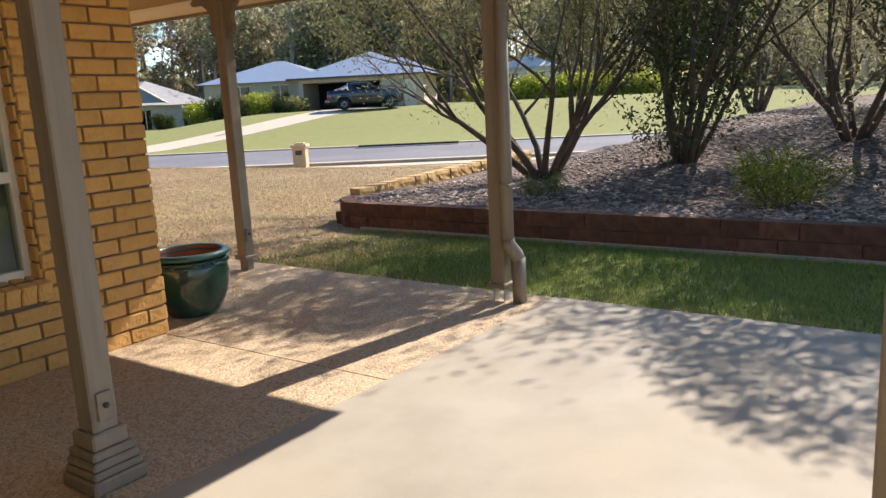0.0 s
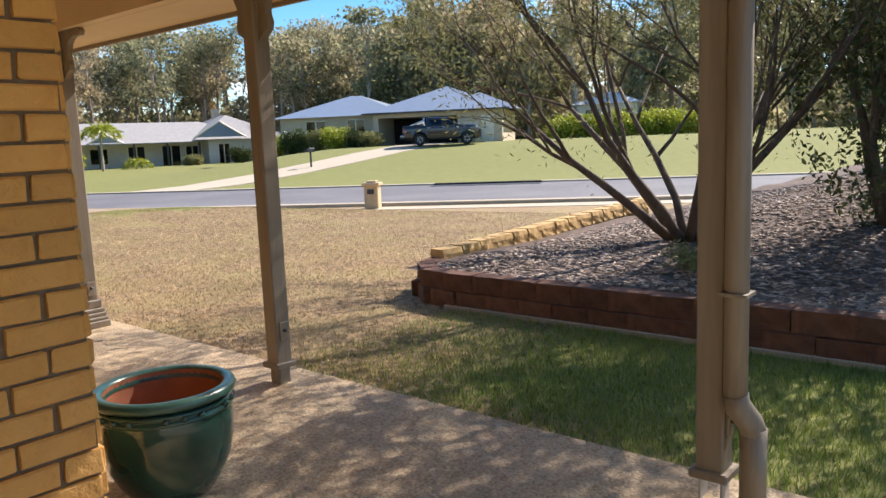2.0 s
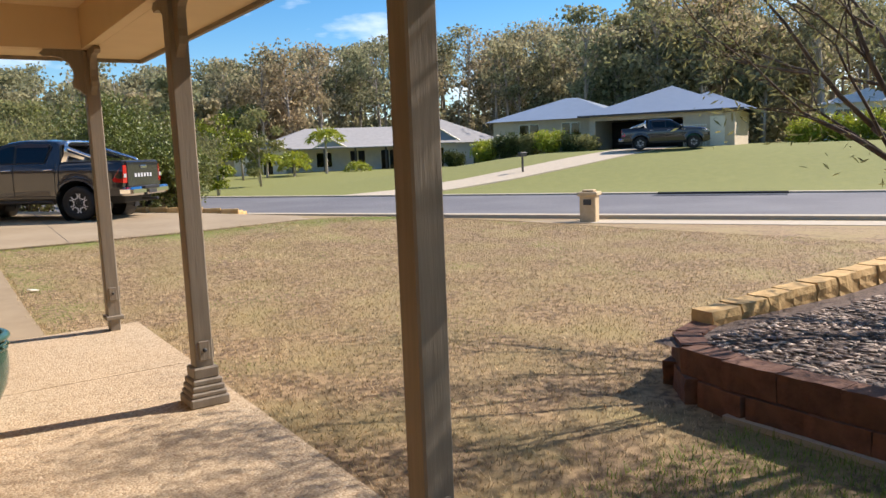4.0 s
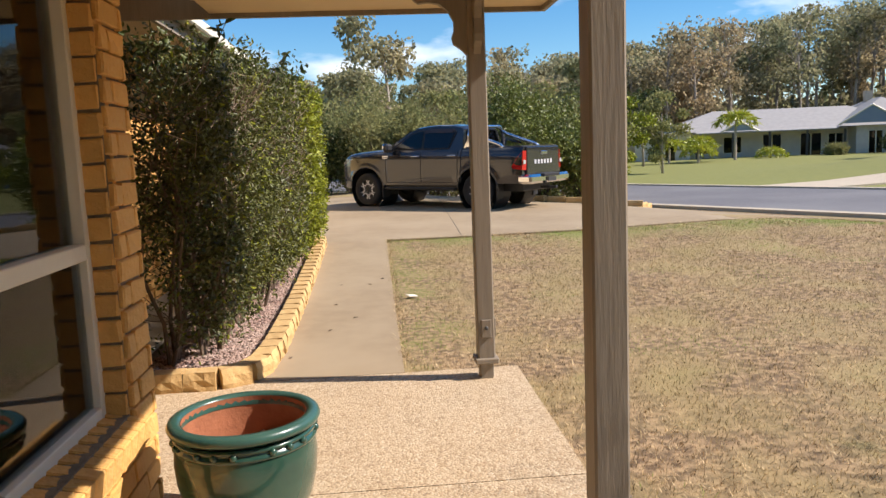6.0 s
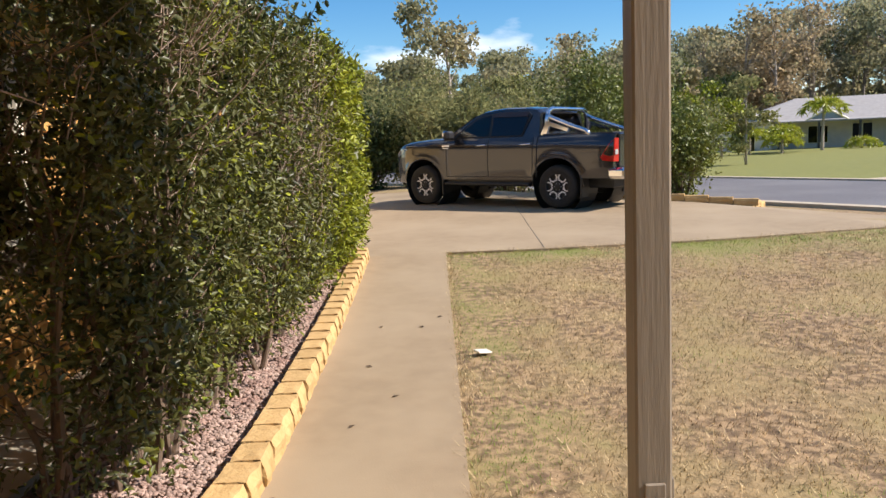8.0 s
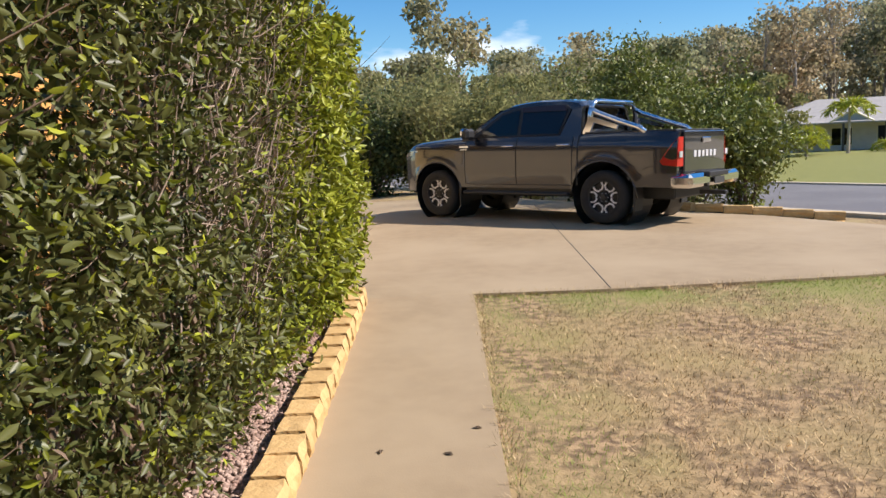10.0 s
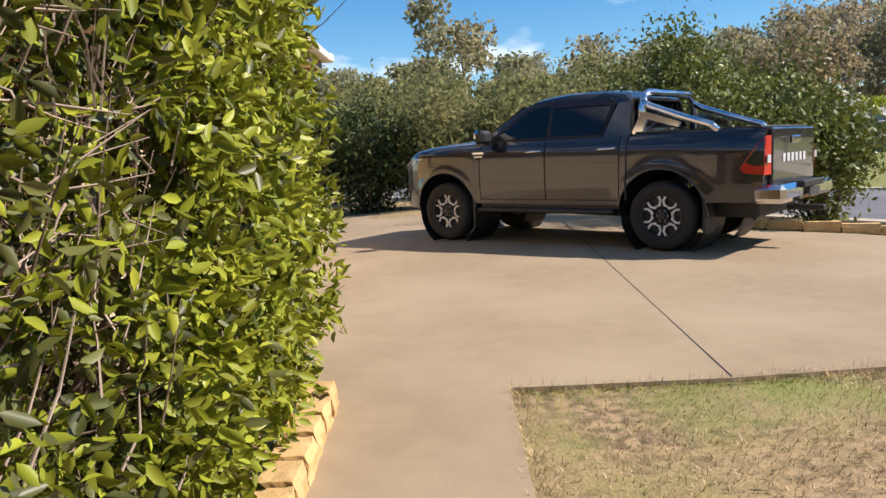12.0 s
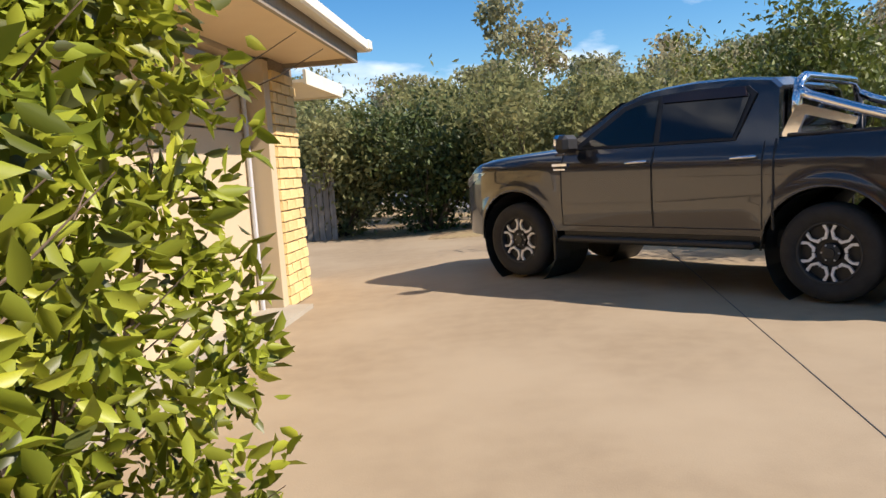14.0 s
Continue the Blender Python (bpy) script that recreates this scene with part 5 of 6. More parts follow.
run_of_blocks(wall, "return_block", YB, [(2.82, -3.86), (7.5, -3.74)], 0.3, lambda x, y: 0.20 + 0.02 * (x - 2.7))
run_of_blocks(wall, "return_block", YB, [(2.82, -3.84), (7.5, -3.72)], 0.3, lambda x, y: 0.06 + 0.02 * (x - 2.7))
run_of_blocks(wall, "return_block", YB, [(2.82, -3.82), (7.5, -3.70)], 0.3, lambda x, y: -0.08 + 0.02 * (x - 2.7))
tagged(part("wall_footing", boxed(1.98, 2.2, -13.6, -4.5, -0.1, 0.015), M["kerb"]), "rough mortar footing under the retaining wall", "footing", kind="structure")


def mound_z(x, y):
    k = smooth((x - 1.9) / 6.5)
    side = smooth((-4.1 - y) / 3.2)
    return 0.25 + 0.62 * k * side + 0.35 * smooth((-y - 7) / 6) * k + 0.05 * noise.noise((x * 0.9, y * 0.9, 0))


mx, my = np.linspace(2.16, 22, 60), np.linspace(-34, -3.9, 70)
mv = np.array([(x, y, mound_z(x, y)) for y in my for x in mx])
mi = np.arange(len(mx) * len(my)).reshape(len(my), len(mx))
mf = np.stack([mi[:-1, :-1], mi[:-1, 1:], mi[1:, 1:], mi[1:, :-1]], -1).reshape(-1, 4)
mme = array_mesh("garden_mound", mv, mf, [M["mulch"]])
for p in mme.polygons:
    p.use_smooth = True
tagged(new("garden_mound", mme), "raised garden mound covered in dark bark mulch", "garden bed", kind="structure")
qx, qy = 2.25 + 8.5 * RNG.uniform(0, 1, 42000) ** 1.3, RNG.uniform(-14, -4.1, 42000)
pebbles("bark_mulch", [(a, b, mound_z(a, b) + 0.006) for a, b in zip(qx, qy)], 0.042, M["chip"], "loose bark chips and dead leaves on the mound", "mulch", 0.16, 0.3)

bushy("bottlebrush_tree", (4.3, -5.65, mound_z(4.3, -5.65) - 0.03), "multi-stemmed bottlebrush tree with fine drooping leaves", "tree", 9, 2.0, 0.052, 3, ("leaf_olive", 0.065), 51, 15, 0.17, spread=0.75, wide=0.75, up=0.12, width=0.22, kids=(3, 4), leafy=2, upper=(38000, (2.0, 2.15, 1.1), 4.15, 0.05))
bushy("dark_shrub", (4.7, -7.3, mound_z(4.7, -7.3) - 0.03), "tall dark-leaved shrub on the mound", "shrub", 8, 1.75, 0.05, 3, ("leaf_dark", 0.075), 52, 10, 0.24, spread=0.55, wide=0.35, width=0.4, skirt=(6500, (0.95, 0.9, 1.25)), upper=(20000, (1.2, 0.95, 0.95), 3.7, 0.0))
bushy("olive_shrub", (5.6, -9.0, mound_z(5.6, -9) - 0.03), "tall open olive-leaved shrub on the mound", "shrub", 7, 1.45, 0.05, 3, ("leaf_grey", 0.075), 53, 14, 0.2, spread=0.6, wide=0.45, width=0.4)
bushy("grey_shrub", (8.6, -9.6, mound_z(8.6, -9.6) - 0.03), "open grey-green shrub with bare twigs", "shrub", 8, 1.25, 0.05, 3, ("leaf_grey", 0.07), 54, 16, 0.22, wide=0.75, width=0.3)
bushy("shade_tree", (4.4, -10.75, mound_z(4.4, -10.75) - 0.03), "spreading fine-leaved tree over the garden wall", "tree", 8, 1.3, 0.05, 3, ("leaf_dark", 0.075), 55, 40, 0.2, wide=0.65, width=0.3, leafy=1, upper=(56000, (2.4, 1.8, 0.9), 2.65, -0.14))
bushy("grey_shrub", (11.5, -8.0, mound_z(11.5, -8) - 0.03), "open grey-green shrub with bare twigs", "shrub", 8, 1.3, 0.05, 3, ("leaf_grey", 0.08), 56, 14, 0.24, wide=0.7, width=0.3)
bushy("low_shrub", (2.9, -8.7, mound_z(2.9, -8.7)), "low fern-like green shrub behind the wall", "shrub", 12, 0.36, 0.01, 1, ("leaf", 0.06), 57, 22, 0.07, wide=0.9, width=0.2)
bushy("low_shrub", (2.95, -6.3, mound_z(2.95, -6.3)), "small tuft of weedy leaves on the mulch", "shrub", 9, 0.16, 0.006, 1, ("leaf_olive", 0.05), 58, 12, 0.05, wide=0.9, width=0.25)
bushy("shade_tree", (15.5, -14.0, mound_z(15.5, -14)), "tall leafy tree at the garden's far end", "tree", 6, 2.4, 0.1, 3, ("leaf_olive", 0.12), 59, 7, 0.3, wide=0.5)
bushy("shade_tree", (14.5, -6.0, mound_z(14.5, -6.0)), "tall leafy tree behind the mound shrubs", "tree", 6, 1.9, 0.09, 3, ("leaf_olive", 0.11), 60, 5, 0.28, wide=0.45)


# ---------------------------------------------------------------- statue
def statue(at):
    bm = bmesh.new()

    def ball(p, r, sq=(1, 1, 1)):
        bmesh.ops.create_uvsphere(bm, u_segments=16, v_segments=10, radius=1.0, matrix=Matrix.Translation(p) @ Matrix.Diagonal((r * sq[0], r * sq[1], r * sq[2], 1)))

    lathe(bm, [(0.15, 0.0), (0.16, 0.04), (0.14, 0.07), (0.12, 0.15), (0.105, 0.26), (0.095, 0.33), (0.11, 0.42), (0.115, 0.48), (0.07, 0.54)], 20)
    ball((0.0, 0.0, 0.47), 0.12, (1.05, 0.8, 0.6))
    ball((0.0, 0.0, 0.60), 0.085, (1, 1, 1.15))
    ball((0.0, 0.0, 0.665), 0.125, (1.1, 1.05, 0.75))
    ball((0.01, 0.0, 0.76), 0.05, (1.2, 1, 0.7))
    for s in (1, -1):
        tube(bm, [(0.03, s * 0.11, 0.50), (0.07, s * 0.17, 0.40), (0.10, s * 0.165, 0.42), (0.07, s * 0.14, 0.56), (0.03, s * 0.11, 0.68), (0.02, s * 0.07, 0.74)], [0.042, 0.042, 0.04, 0.034, 0.03, 0.028], 10)
        for k in range(4):
            tube(bm, [(0.02 + 0.02 * k, s * 0.12, 0.66), (0.02 + 0.02 * k, s * 0.115, 0.71), (0.02 + 0.018 * k, s * 0.09, 0.745)], 0.011, 6)
    for k in range(9):
        a = k * 0.7
        tube(bm, [(0.12 * math.cos(a), 0.12 * math.sin(a), 0.1), (0.10 * math.cos(a + 0.2), 0.10 * math.sin(a + 0.2), 0.25), (0.095 * math.cos(a + 0.4), 0.095 * math.sin(a + 0.4), 0.40)], 0.018, 6)
    ob = part("garden_statue", bm, M["stone_figure"], smooth=True)
    ob.matrix_basis = at
    rm = ob.modifiers.new("remesh", "REMESH")
    rm.mode, rm.voxel_size, rm.use_smooth_shade = "VOXEL", 0.011, True
    sm = ob.modifiers.new("smooth", "SMOOTH")
    sm.iterations, sm.factor = 3, 0.6
    tagged(ob, "weathered pale stone garden figure standing on the porch", "statue")


statue(pose(-1.235, -3.45, 0.0, 0, 0, -70) @ Matrix.Diagonal((0.84, 0.68, 1.22, 1)))


# ---------------------------------------------------------------- letterbox, lawn litter
lb = thing("brick_letterbox", (12.53, 6.85, gz(12.53, 6.85) - 0.03, 0, 0, 30), "sandstone-coloured pillar letterbox by the street", "letterbox")
part("pillar", boxed(-0.2, 0.2, -0.2, 0.2, 0, 0.72, 0.02), M["letterbox_stone"], lb)
part("cap", boxed(-0.25, 0.25, -0.25, 0.25, 0.68, 0.78, 0.02), M["letterbox_stone"], lb)
part("cap", boxed(-0.15, 0.15, -0.15, 0.15, 0.78, 0.83, 0.02), M["letterbox_stone"], lb)
part("mail_slot", boxed(-0.215, -0.195, -0.10, 0.10, 0.46, 0.60), M["dark_metal"], lb)


# ---------------------------------------------------------------- houses across the street
def hip_roof(bm, x0, x1, y0, y1, z, rise, over=0.5):
    x0, x1, y0, y1 = x0 - over, x1 + over, y0 - over, y1 + over
    w, d = x1 - x0, y1 - y0
    h = min(w, d) / 2
    if w >= d:
        r = [(x0 + h, (y0 + y1) / 2, z + rise), (x1 - h + 0.001, (y0 + y1) / 2, z + rise)]
        a = [bm.verts.new(p) for p in ((x0, y0, z), (x1, y0, z), (x1, y1, z), (x0, y1, z))]
        b = [bm.verts.new(p) for p in r]
        for f in ((a[0], a[1], b[1], b[0]), (a[2], a[3], b[0], b[1]), (a[1], a[2], b[1]), (a[3], a[0], b[0])):
            bm.faces.new(f)
    else:
        r = [((x0 + x1) / 2, y0 + h, z + rise), ((x0 + x1) / 2, y1 - h, z + rise)]
        a = [bm.verts.new(p) for p in ((x0, y0, z), (x1, y0, z), (x1, y1, z), (x0, y1, z))]
        b = [bm.verts.new(p) for p in r]
        for f in ((a[0], a[1], b[0]), (a[1], a[2], b[1], b[0]), (a[2], a[3], b[1]), (a[3], a[0], b[0], b[1])):
            bm.faces.new(f)
    bm.faces.new(a[::-1])
    return bm


def house_window(h, x, y, z, w, ht):
    wn_ = part("window", boxed(x, x + w, y - 0.05, y + 0.02, z, z + ht), M["white_trim"], h)
    for k in range(2):
        part("pane", boxed(x + 0.06 + k * w / 2, x + w / 2 - 0.04 + k * w / 2, y - 0.065, y - 0.052, z + 0.06, z + ht - 0.06), M["glass_dark"], wn_)


# blue-roofed house: local x to the right along the street, y away from it
ox, oy = uv_xy(48.0, 0.0)
h1 = thing("blue_roof_house", (ox - 0.5, oy + 0.95, 0.95, 0, 0, -61.4), "single-storey rendered house with a blue-grey hip roof and open garage", "house")
bm = bmesh.new()
box(bm, -2.3, 0.9, 0.0, 9.0, -0.6, 2.45)
box(bm, -8.6, -8.2, 0.0, 9.0, -0.6, 2.45)
box(bm, -8.2, -2.3, 0.0, 0.3, 2.1, 2.45)
box(bm, -8.2, -2.3, 5.0, 9.0, -0.6, 2.45)
box(bm, -16.6, -8.6, 1.8, 10.0, -0.6, 2.45)
part("wall", bm, M["render_wall"], h1)
part("roof", hip_roof(bmesh.new(), -8.8, 1.0, 0.0, 12.5, 2.45, 2.05), M["roof_blue"], h1)
part("roof", hip_roof(bmesh.new(), -16.6, -7.0, 1.8, 10.5, 2.45, 1.75), M["roof_blue"], h1)
part("roof", hip_roof(bmesh.new(), -4.5, 1.6, 2.4, 9.5, 2.45, 1.5), M["roof_blue"], h1)
part("garage_floor", boxed(-8.2, -2.3, 0.0, 5.0, -0.5, 0.0), M["concrete"], h1)
part("garage_back", boxed(-8.2, -2.3, 4.6, 4.95, 0, 2.1), M["dark_interior"], h1)
part("gutter", boxed(-9.3, 1.5, -0.55, -0.45, 2.38, 2.5), M["dark_metal"], h1)
for x, y, w, ht, z in ((-14.5, 1.8, 1.6, 1.4, 0.8), (-11.2, 1.8, 1.4, 1.4, 0.8)):
    house_window(h1, x, y, z, w, ht)
part("side_door", boxed(-0.6, 0.3, -0.06, 0.0, 0, 2.05), M["white_trim"], h1, "white side door")
bm = bmesh.new()
for k in range(9):
    box(bm, -2.2 + 0.17 * k, -2.14 + 0.17 * k, -0.4, -0.36, 0, 1.5)
box(bm, -2.25, -0.75, -0.4, -0.35, 1.5, 1.56)
part("gate", bm, M["white_trim"], h1, "pale slatted side gate")
wb = thing("wheelie_bin", uv_xy(47.0, 2.6) + (1.0, 0, 0, -61), "dark green wheelie bin beside the garage", "bin")
part("bin_body", boxed(-0.35, 0.35, -0.3, 0.3, 0, 1.0, 0.03), M["bin_green"], wb)
part("lid", boxed(-0.38, 0.38, -0.33, 0.33, 1.0, 1.07, 0.03), M["bin_green"], wb)
cx, cy = uv_xy(43.6, 3.6)
c2 = pickup(pose(cx, cy, gz(cx, cy) + 0.02, 0, 0, -50), "dark grey dual-cab pickup parked before the open garage", "dual-cab pickups")
# a pale house far along the street, and a paling fence at the driveway's end
h3 = thing("far_house", (58.6, 23.6, 1.7, 0, 0, -72), "distant pale house with a light hip roof beyond the garden", "house")
part("wall", boxed(-2.6, 2.6, 0, 6, -1.9, 2.2), M["white_wall"], h3)
part("roof", hip_roof(bmesh.new(), -2.6, 2.6, 0, 6, 2.2, 1.2), M["white_wall"], h3)
for x in (-1.9, 0.6):
    house_window(h3, x, 0.0, 0.6, 1.3, 1.2)
sf = thing("side_fence", (-8.2, 18.05, 0.22), "weathered grey paling fence at the end of the driveway", "fence")
for k in range(36):
    part("paling", boxed(0.115 * k, 0.115 * k + 0.1, 0, 0.02, 0, 1.32 + 0.02 * math.sin(k * 1.7)), M["grey_timber"], sf)
for z in (0.3, 1.0):
    part("rail", boxed(0, 4.14, 0.02, 0.06, z, z + 0.07), M["grey_timber"], sf)
# its driveway
draped("house_driveway", [[uv_xy(u, v0 - 1.6), uv_xy(u, v0 + 1.6)] for u, v0 in ((24.6, 13.6), (28, 12.2), (32, 10.4), (36, 8.6), (40, 7.0), (44, 5.6), (48, 5.3))], M["kerb"], "pale concrete driveway across the lawn", "driveway", 0.03)
mb = thing("post_letterbox", (25.5, 24.6, gz(25.5, 24.6)), "small dark letterbox on a thin post", "letterbox")
part("stake", boxed(-0.04, 0.04, -0.04, 0.04, -0.05, 0.85), M["dark_metal"], mb)
part("box", boxed(-0.2, 0.2, -0.13, 0.13, 0.85, 1.08, 0.02), M["dark_metal"], mb)
for i, (u, v, s) in enumerate(((46.3, 10.4, 0.8), (46.2, 12.0, 1.0), (46.4, 13.6, 0.9), (46.3, 15.2, 1.1), (46.8, 17.0, 1.1), (46.0, 9.4, 0.6))):
    x, y = uv_xy(u, v)
    bushy("garden_shrub", (x, y, gz(x, y)), "mixed green shrub against the house", "shrub", 6, 0.75 * s, 0.03, 1, (("leaf_dark", "leaf_yellow", "leaf_olive")[i % 3], 0.2), 70 + i, 60, 0.3, wide=0.6, group="house garden shrubs")
for i in range(7):
    x, y = uv_xy(50.5, -4.0 - 2.0 * i)
    bushy("clipped_hedge", (x, y, gz(x, y)), "clipped yellow-green boundary hedge", "hedge", 6, 0.8, 0.03, 1, ("leaf_yellow", 0.22), 80 + i, 70, 0.4, wide=0.7, group="boundary hedge")

# long pale house further along
h2 = thing("pale_house", pose(24.0, 67.2, -0.35, 0, 0, -13.5) @ Matrix.Diagonal((1.137, 1.1, 1.06, 1)), "long single-storey white house with a grey tiled roof and verandah", "house")
bm = bmesh.new()
box(bm, 0.5, 5.0, 0.0, 9.0, -1.0, 2.5)
box(bm, 5.0, 19.0, 1.8, 10.0, -1.0, 2.5)
box(bm, 18.0, 25.5, 0.0, 10.0, -1.0, 2.5)
part("wall", bm, M["white_wall"], h2)
part("roof", hip_roof(bmesh.new(), 0.5, 5.0, 0.0, 9.0, 2.5, 1.4), M["roof_grey"], h2)
part("roof", hip_roof(bmesh.new(), 3.0, 24.0, 0.8, 10.5, 2.5, 2.0), M["roof_grey"], h2)
part("roof", hip_roof(bmesh.new(), 17.0, 25.8, -0.2, 11.0, 2.5, 2.6), M["roof_grey"], h2)
for x0, w, z, r, y in ((0.9, 3.7, 2.52, 1.0, -0.62), (16.6, 4.6, 2.75, 1.5, -0.72), (7.6, 2.6, 2.5, 0.8, -0.3)):
    g = part("gable", prism(bmesh.new(), [(x0, z), (x0 + w, z), (x0 + w / 2, z + r)], Matrix.Translation((0, y, 0)), 0.12), M["roof_blue"], h2, "slate-blue gable board")
    part("barge_board", tube(bmesh.new(), [(x0 - 0.2, y - 0.05, z - 0.08), (x0 + w / 2, y - 0.05, z + r + 0.02), (x0 + w + 0.2, y - 0.05, z - 0.08)], 0.09, 5), M["white_trim"], g)
part("verandah_roof", prism(bmesh.new(), [(-0.4, 2.3), (2.0, 2.75), (2.0, 2.85), (-0.4, 2.4)], Matrix.Translation((17.2, 0, 0)) @ pose(0, 0, 0, 0, 0, 90), 12.0), M["roof_grey"], h2)
for k in range(5):
    part("verandah_post", boxed(5.4 + 2.9 * k, 5.55 + 2.9 * k, -0.3, -0.15, -0.3, 2.35), M["dark_metal"], h2)
for x, y, w, ht, z in ((5.6, 1.8, 1.4, 1.5, 0.5), (8.0, 1.8, 1.5, 1.5, 0.5), (11.2, 1.8, 1.5, 1.6, 0.5), (14.2, 1.8, 1.7, 2.1, 0.0), (16.4, 1.8, 1.2, 2.0, 0.0), (18.9, 0.0, 1.1, 2.1, 0.0), (23.0, 0.0, 1.2, 1.8, 0.2), (2.0, 0.0, 1.8, 2.1, 0.0)):
    house_window(h2, x, y, z, w, ht)
part("chimney", boxed(20.8, 21.4, 6, 6.6, 4.5, 5.8), M["render_wall"], h2)
fn = thing("timber_fence", (52.5, 60.3, gz(52.5, 60.3) - 0.1, 0, 0, -13.5), "weathered paling fence beside the pale house", "fence")
for k in range(14):
    part("paling", boxed(0.26 * k, 0.26 * k + 0.22, 0, 0.03, 0, 1.7), M["kerb"], fn)


def palm(x, y, h, s, label):
    t = thing("palm_tree", (x, y, gz(x, y) - 0.03), label, "palm", "young palms")
    part("trunk", tube(bmesh.new(), [(0, 0, 0), (0.03, 0, h * 0.5), (0.05, 0, h)], [0.13 * s, 0.10 * s, 0.08 * s], 8), M["gum_bark"], t)
    for k in range(11):
        a = k * 0.571 + x
        pts = np.array([(0.05 + s * 1.5 * u * math.cos(a), s * 1.5 * u * math.sin(a), h + s * (1.1 * u - 1.5 * u * u)) for u in np.linspace(0, 1, 16)])
        d = np.gradient(pts, axis=0)
        leaves("frond", t, np.repeat(pts[1:], 6, 0), 0.5 * s, M["leaf_yellow"], out=np.repeat(unit(d[1:]), 6, 0) * 0.9, droop=0.5, width=0.16)
    return t


for x, y, h, s in ((30.6, 59.0, 3.7, 1.15), (24.1, 57.5, 1.7, 0.9), (26.2, 56.5, 1.2, 0.9), (26.9, 58.0, 1.8, 0.95), (34.4, 60.1, 0.6, 0.85), (21.1, 60.5, 1.0, 0.7)):
    palm(x, y, h, s, "young palm with yellow-green fronds on the lawn")
for i, (x, y, s) in enumerate(((45.2, 58.6, 1.2), (48.6, 58.0, 1.3), (50.6, 57.6, 1.1), (40.3, 59.9, 0.6))):
    bushy("garden_shrub", (x, y, gz(x, y)), "rounded green shrub before the pale house", "shrub", 6, 0.7 * s, 0.03, 1, (("leaf_dark", "leaf_olive")[i % 2], 0.22), 90 + i, 70, 0.3, wide=0.6, group="house garden shrubs")


# ---------------------------------------------------------------- trees
def gum_arrays(x, y, z, h, rr, dense=1.0, low=0.4, size=0.5, spread=0.2, clumps_of=(9, 14), puff=1.0):
    """One eucalypt: pale bent trunk, a few limbs, clumps of hanging leaves. Returns trunk and leaf arrays."""
    bm = bmesh.new()
    bend = (rr.uniform(-0.06, 0.06) * h, rr.uniform(-0.06, 0.06) * h)
    top = [(x + bend[0] * k * k, y + bend[1] * k * k, z + h * k * 0.93) for k in (0, 0.35, 0.7, 1.0)]
    tube(bm, top, [0.018 * h, 0.013 * h, 0.008 * h, 0.002 * h], 6)
    P = []
    for i in range(rr.randint(*clumps_of)):
        k = rr.uniform(low, 1.0)
        a, q = rr.uniform(0, 6.283), h * spread * rr.uniform(0.25, 1.0) * (1.25 - 0.6 * abs(k - 0.7) / 0.4)
        c = (x + bend[0] * k * k + q * math.cos(a), y + bend[1] * k * k + q * math.sin(a), z + h * min(k + 0.06, 1.0))
        s0 = (x + bend[0] * k * k, y + bend[1] * k * k, z + h * (k - 0.14))
        tube(bm, [s0, tuple((s0[j] + c[j]) / 2 for j in range(3)), c], [0.005 * h, 0.003 * h, 0.001 * h], 4)
        n = int(70 * dense * rr.uniform(0.6, 1.3))
        r = h * rr.uniform(0.055, 0.10) * puff
        P.append(np.array(c) + RNG.normal(size=(n, 3)).clip(-1.5, 1.5) * np.array([r, r, r * 0.62]))
    bm.verts.ensure_lookup_table()
    bmesh.ops.triangulate(bm, faces=bm.faces[:])
    tv = np.array([v.co[:] for v in bm.verts])
    tf = np.array([[v.index for v in f.verts] for f in bm.faces]) if bm.verts.index_update() is None else None
    bm.free()
    P = np.concatenate(P)
    lv, lf = leaf_arrays(P, size, width=0.75, droop=0.5)
    return tv, tf, lv, lf


def gum_tree(x, y, h, seed, label, mat="leaf_gum", **k):
    t = thing("gum_tree", (0, 0, 0), label, "tree", "gum trees")
    tv, tf, lv, lf = gum_arrays(x, y, gz(x, y) - 0.2, h, random.Random(seed), **k)
    for nm, v, f, m in (("trunk", tv, tf, "gum_bark"), ("crown", lv, lf, mat)):
        ob = new(nm, array_mesh(nm, v, f, [M[m]]))
        ob.parent = t


for i, (x, y, h, mt) in enumerate(((1.0, 54, 11.6, "leaf_gum"), (-2.2, 50, 8.5, "leaf_gum"), (5.5, 55, 9.0, "leaf_gum"), (8.0, 52, 8.6, "leaf_gum"), (-8.0, 46, 7.6, "leaf_olive"), (-5.2, 40, 6.5, "leaf_olive"),
                                   (-3.5, 33, 5.0, "leaf_olive"), (3.0, 36, 5.6, "leaf_olive"), (8.5, 38, 6.2, "leaf_olive"), (14.0, 48, 8.8, "leaf_gum"), (12.0, 34, 4.8, "leaf"), (-9.5, 38, 6.4, "leaf_olive"),
                                   (17.5, 42, 5.6, "leaf_olive"), (21.0, 55, 7.0, "leaf_dark"), (-13, 36, 7.0, "leaf_olive"), (0.5, 30, 4.4, "leaf_olive"), (6.5, 31, 4.6, "leaf_olive"), (-7, 29, 4.6, "leaf_olive"))):
    gum_tree(x, y, h * (0.88 if i else 1.0), 100 + i, "spreading eucalypt beyond the driveway", mt, dense=2.2, low=0.12 if h < 7 else 0.3, size=0.034 * h, spread=0.28, clumps_of=(16, 24), puff=0.8)

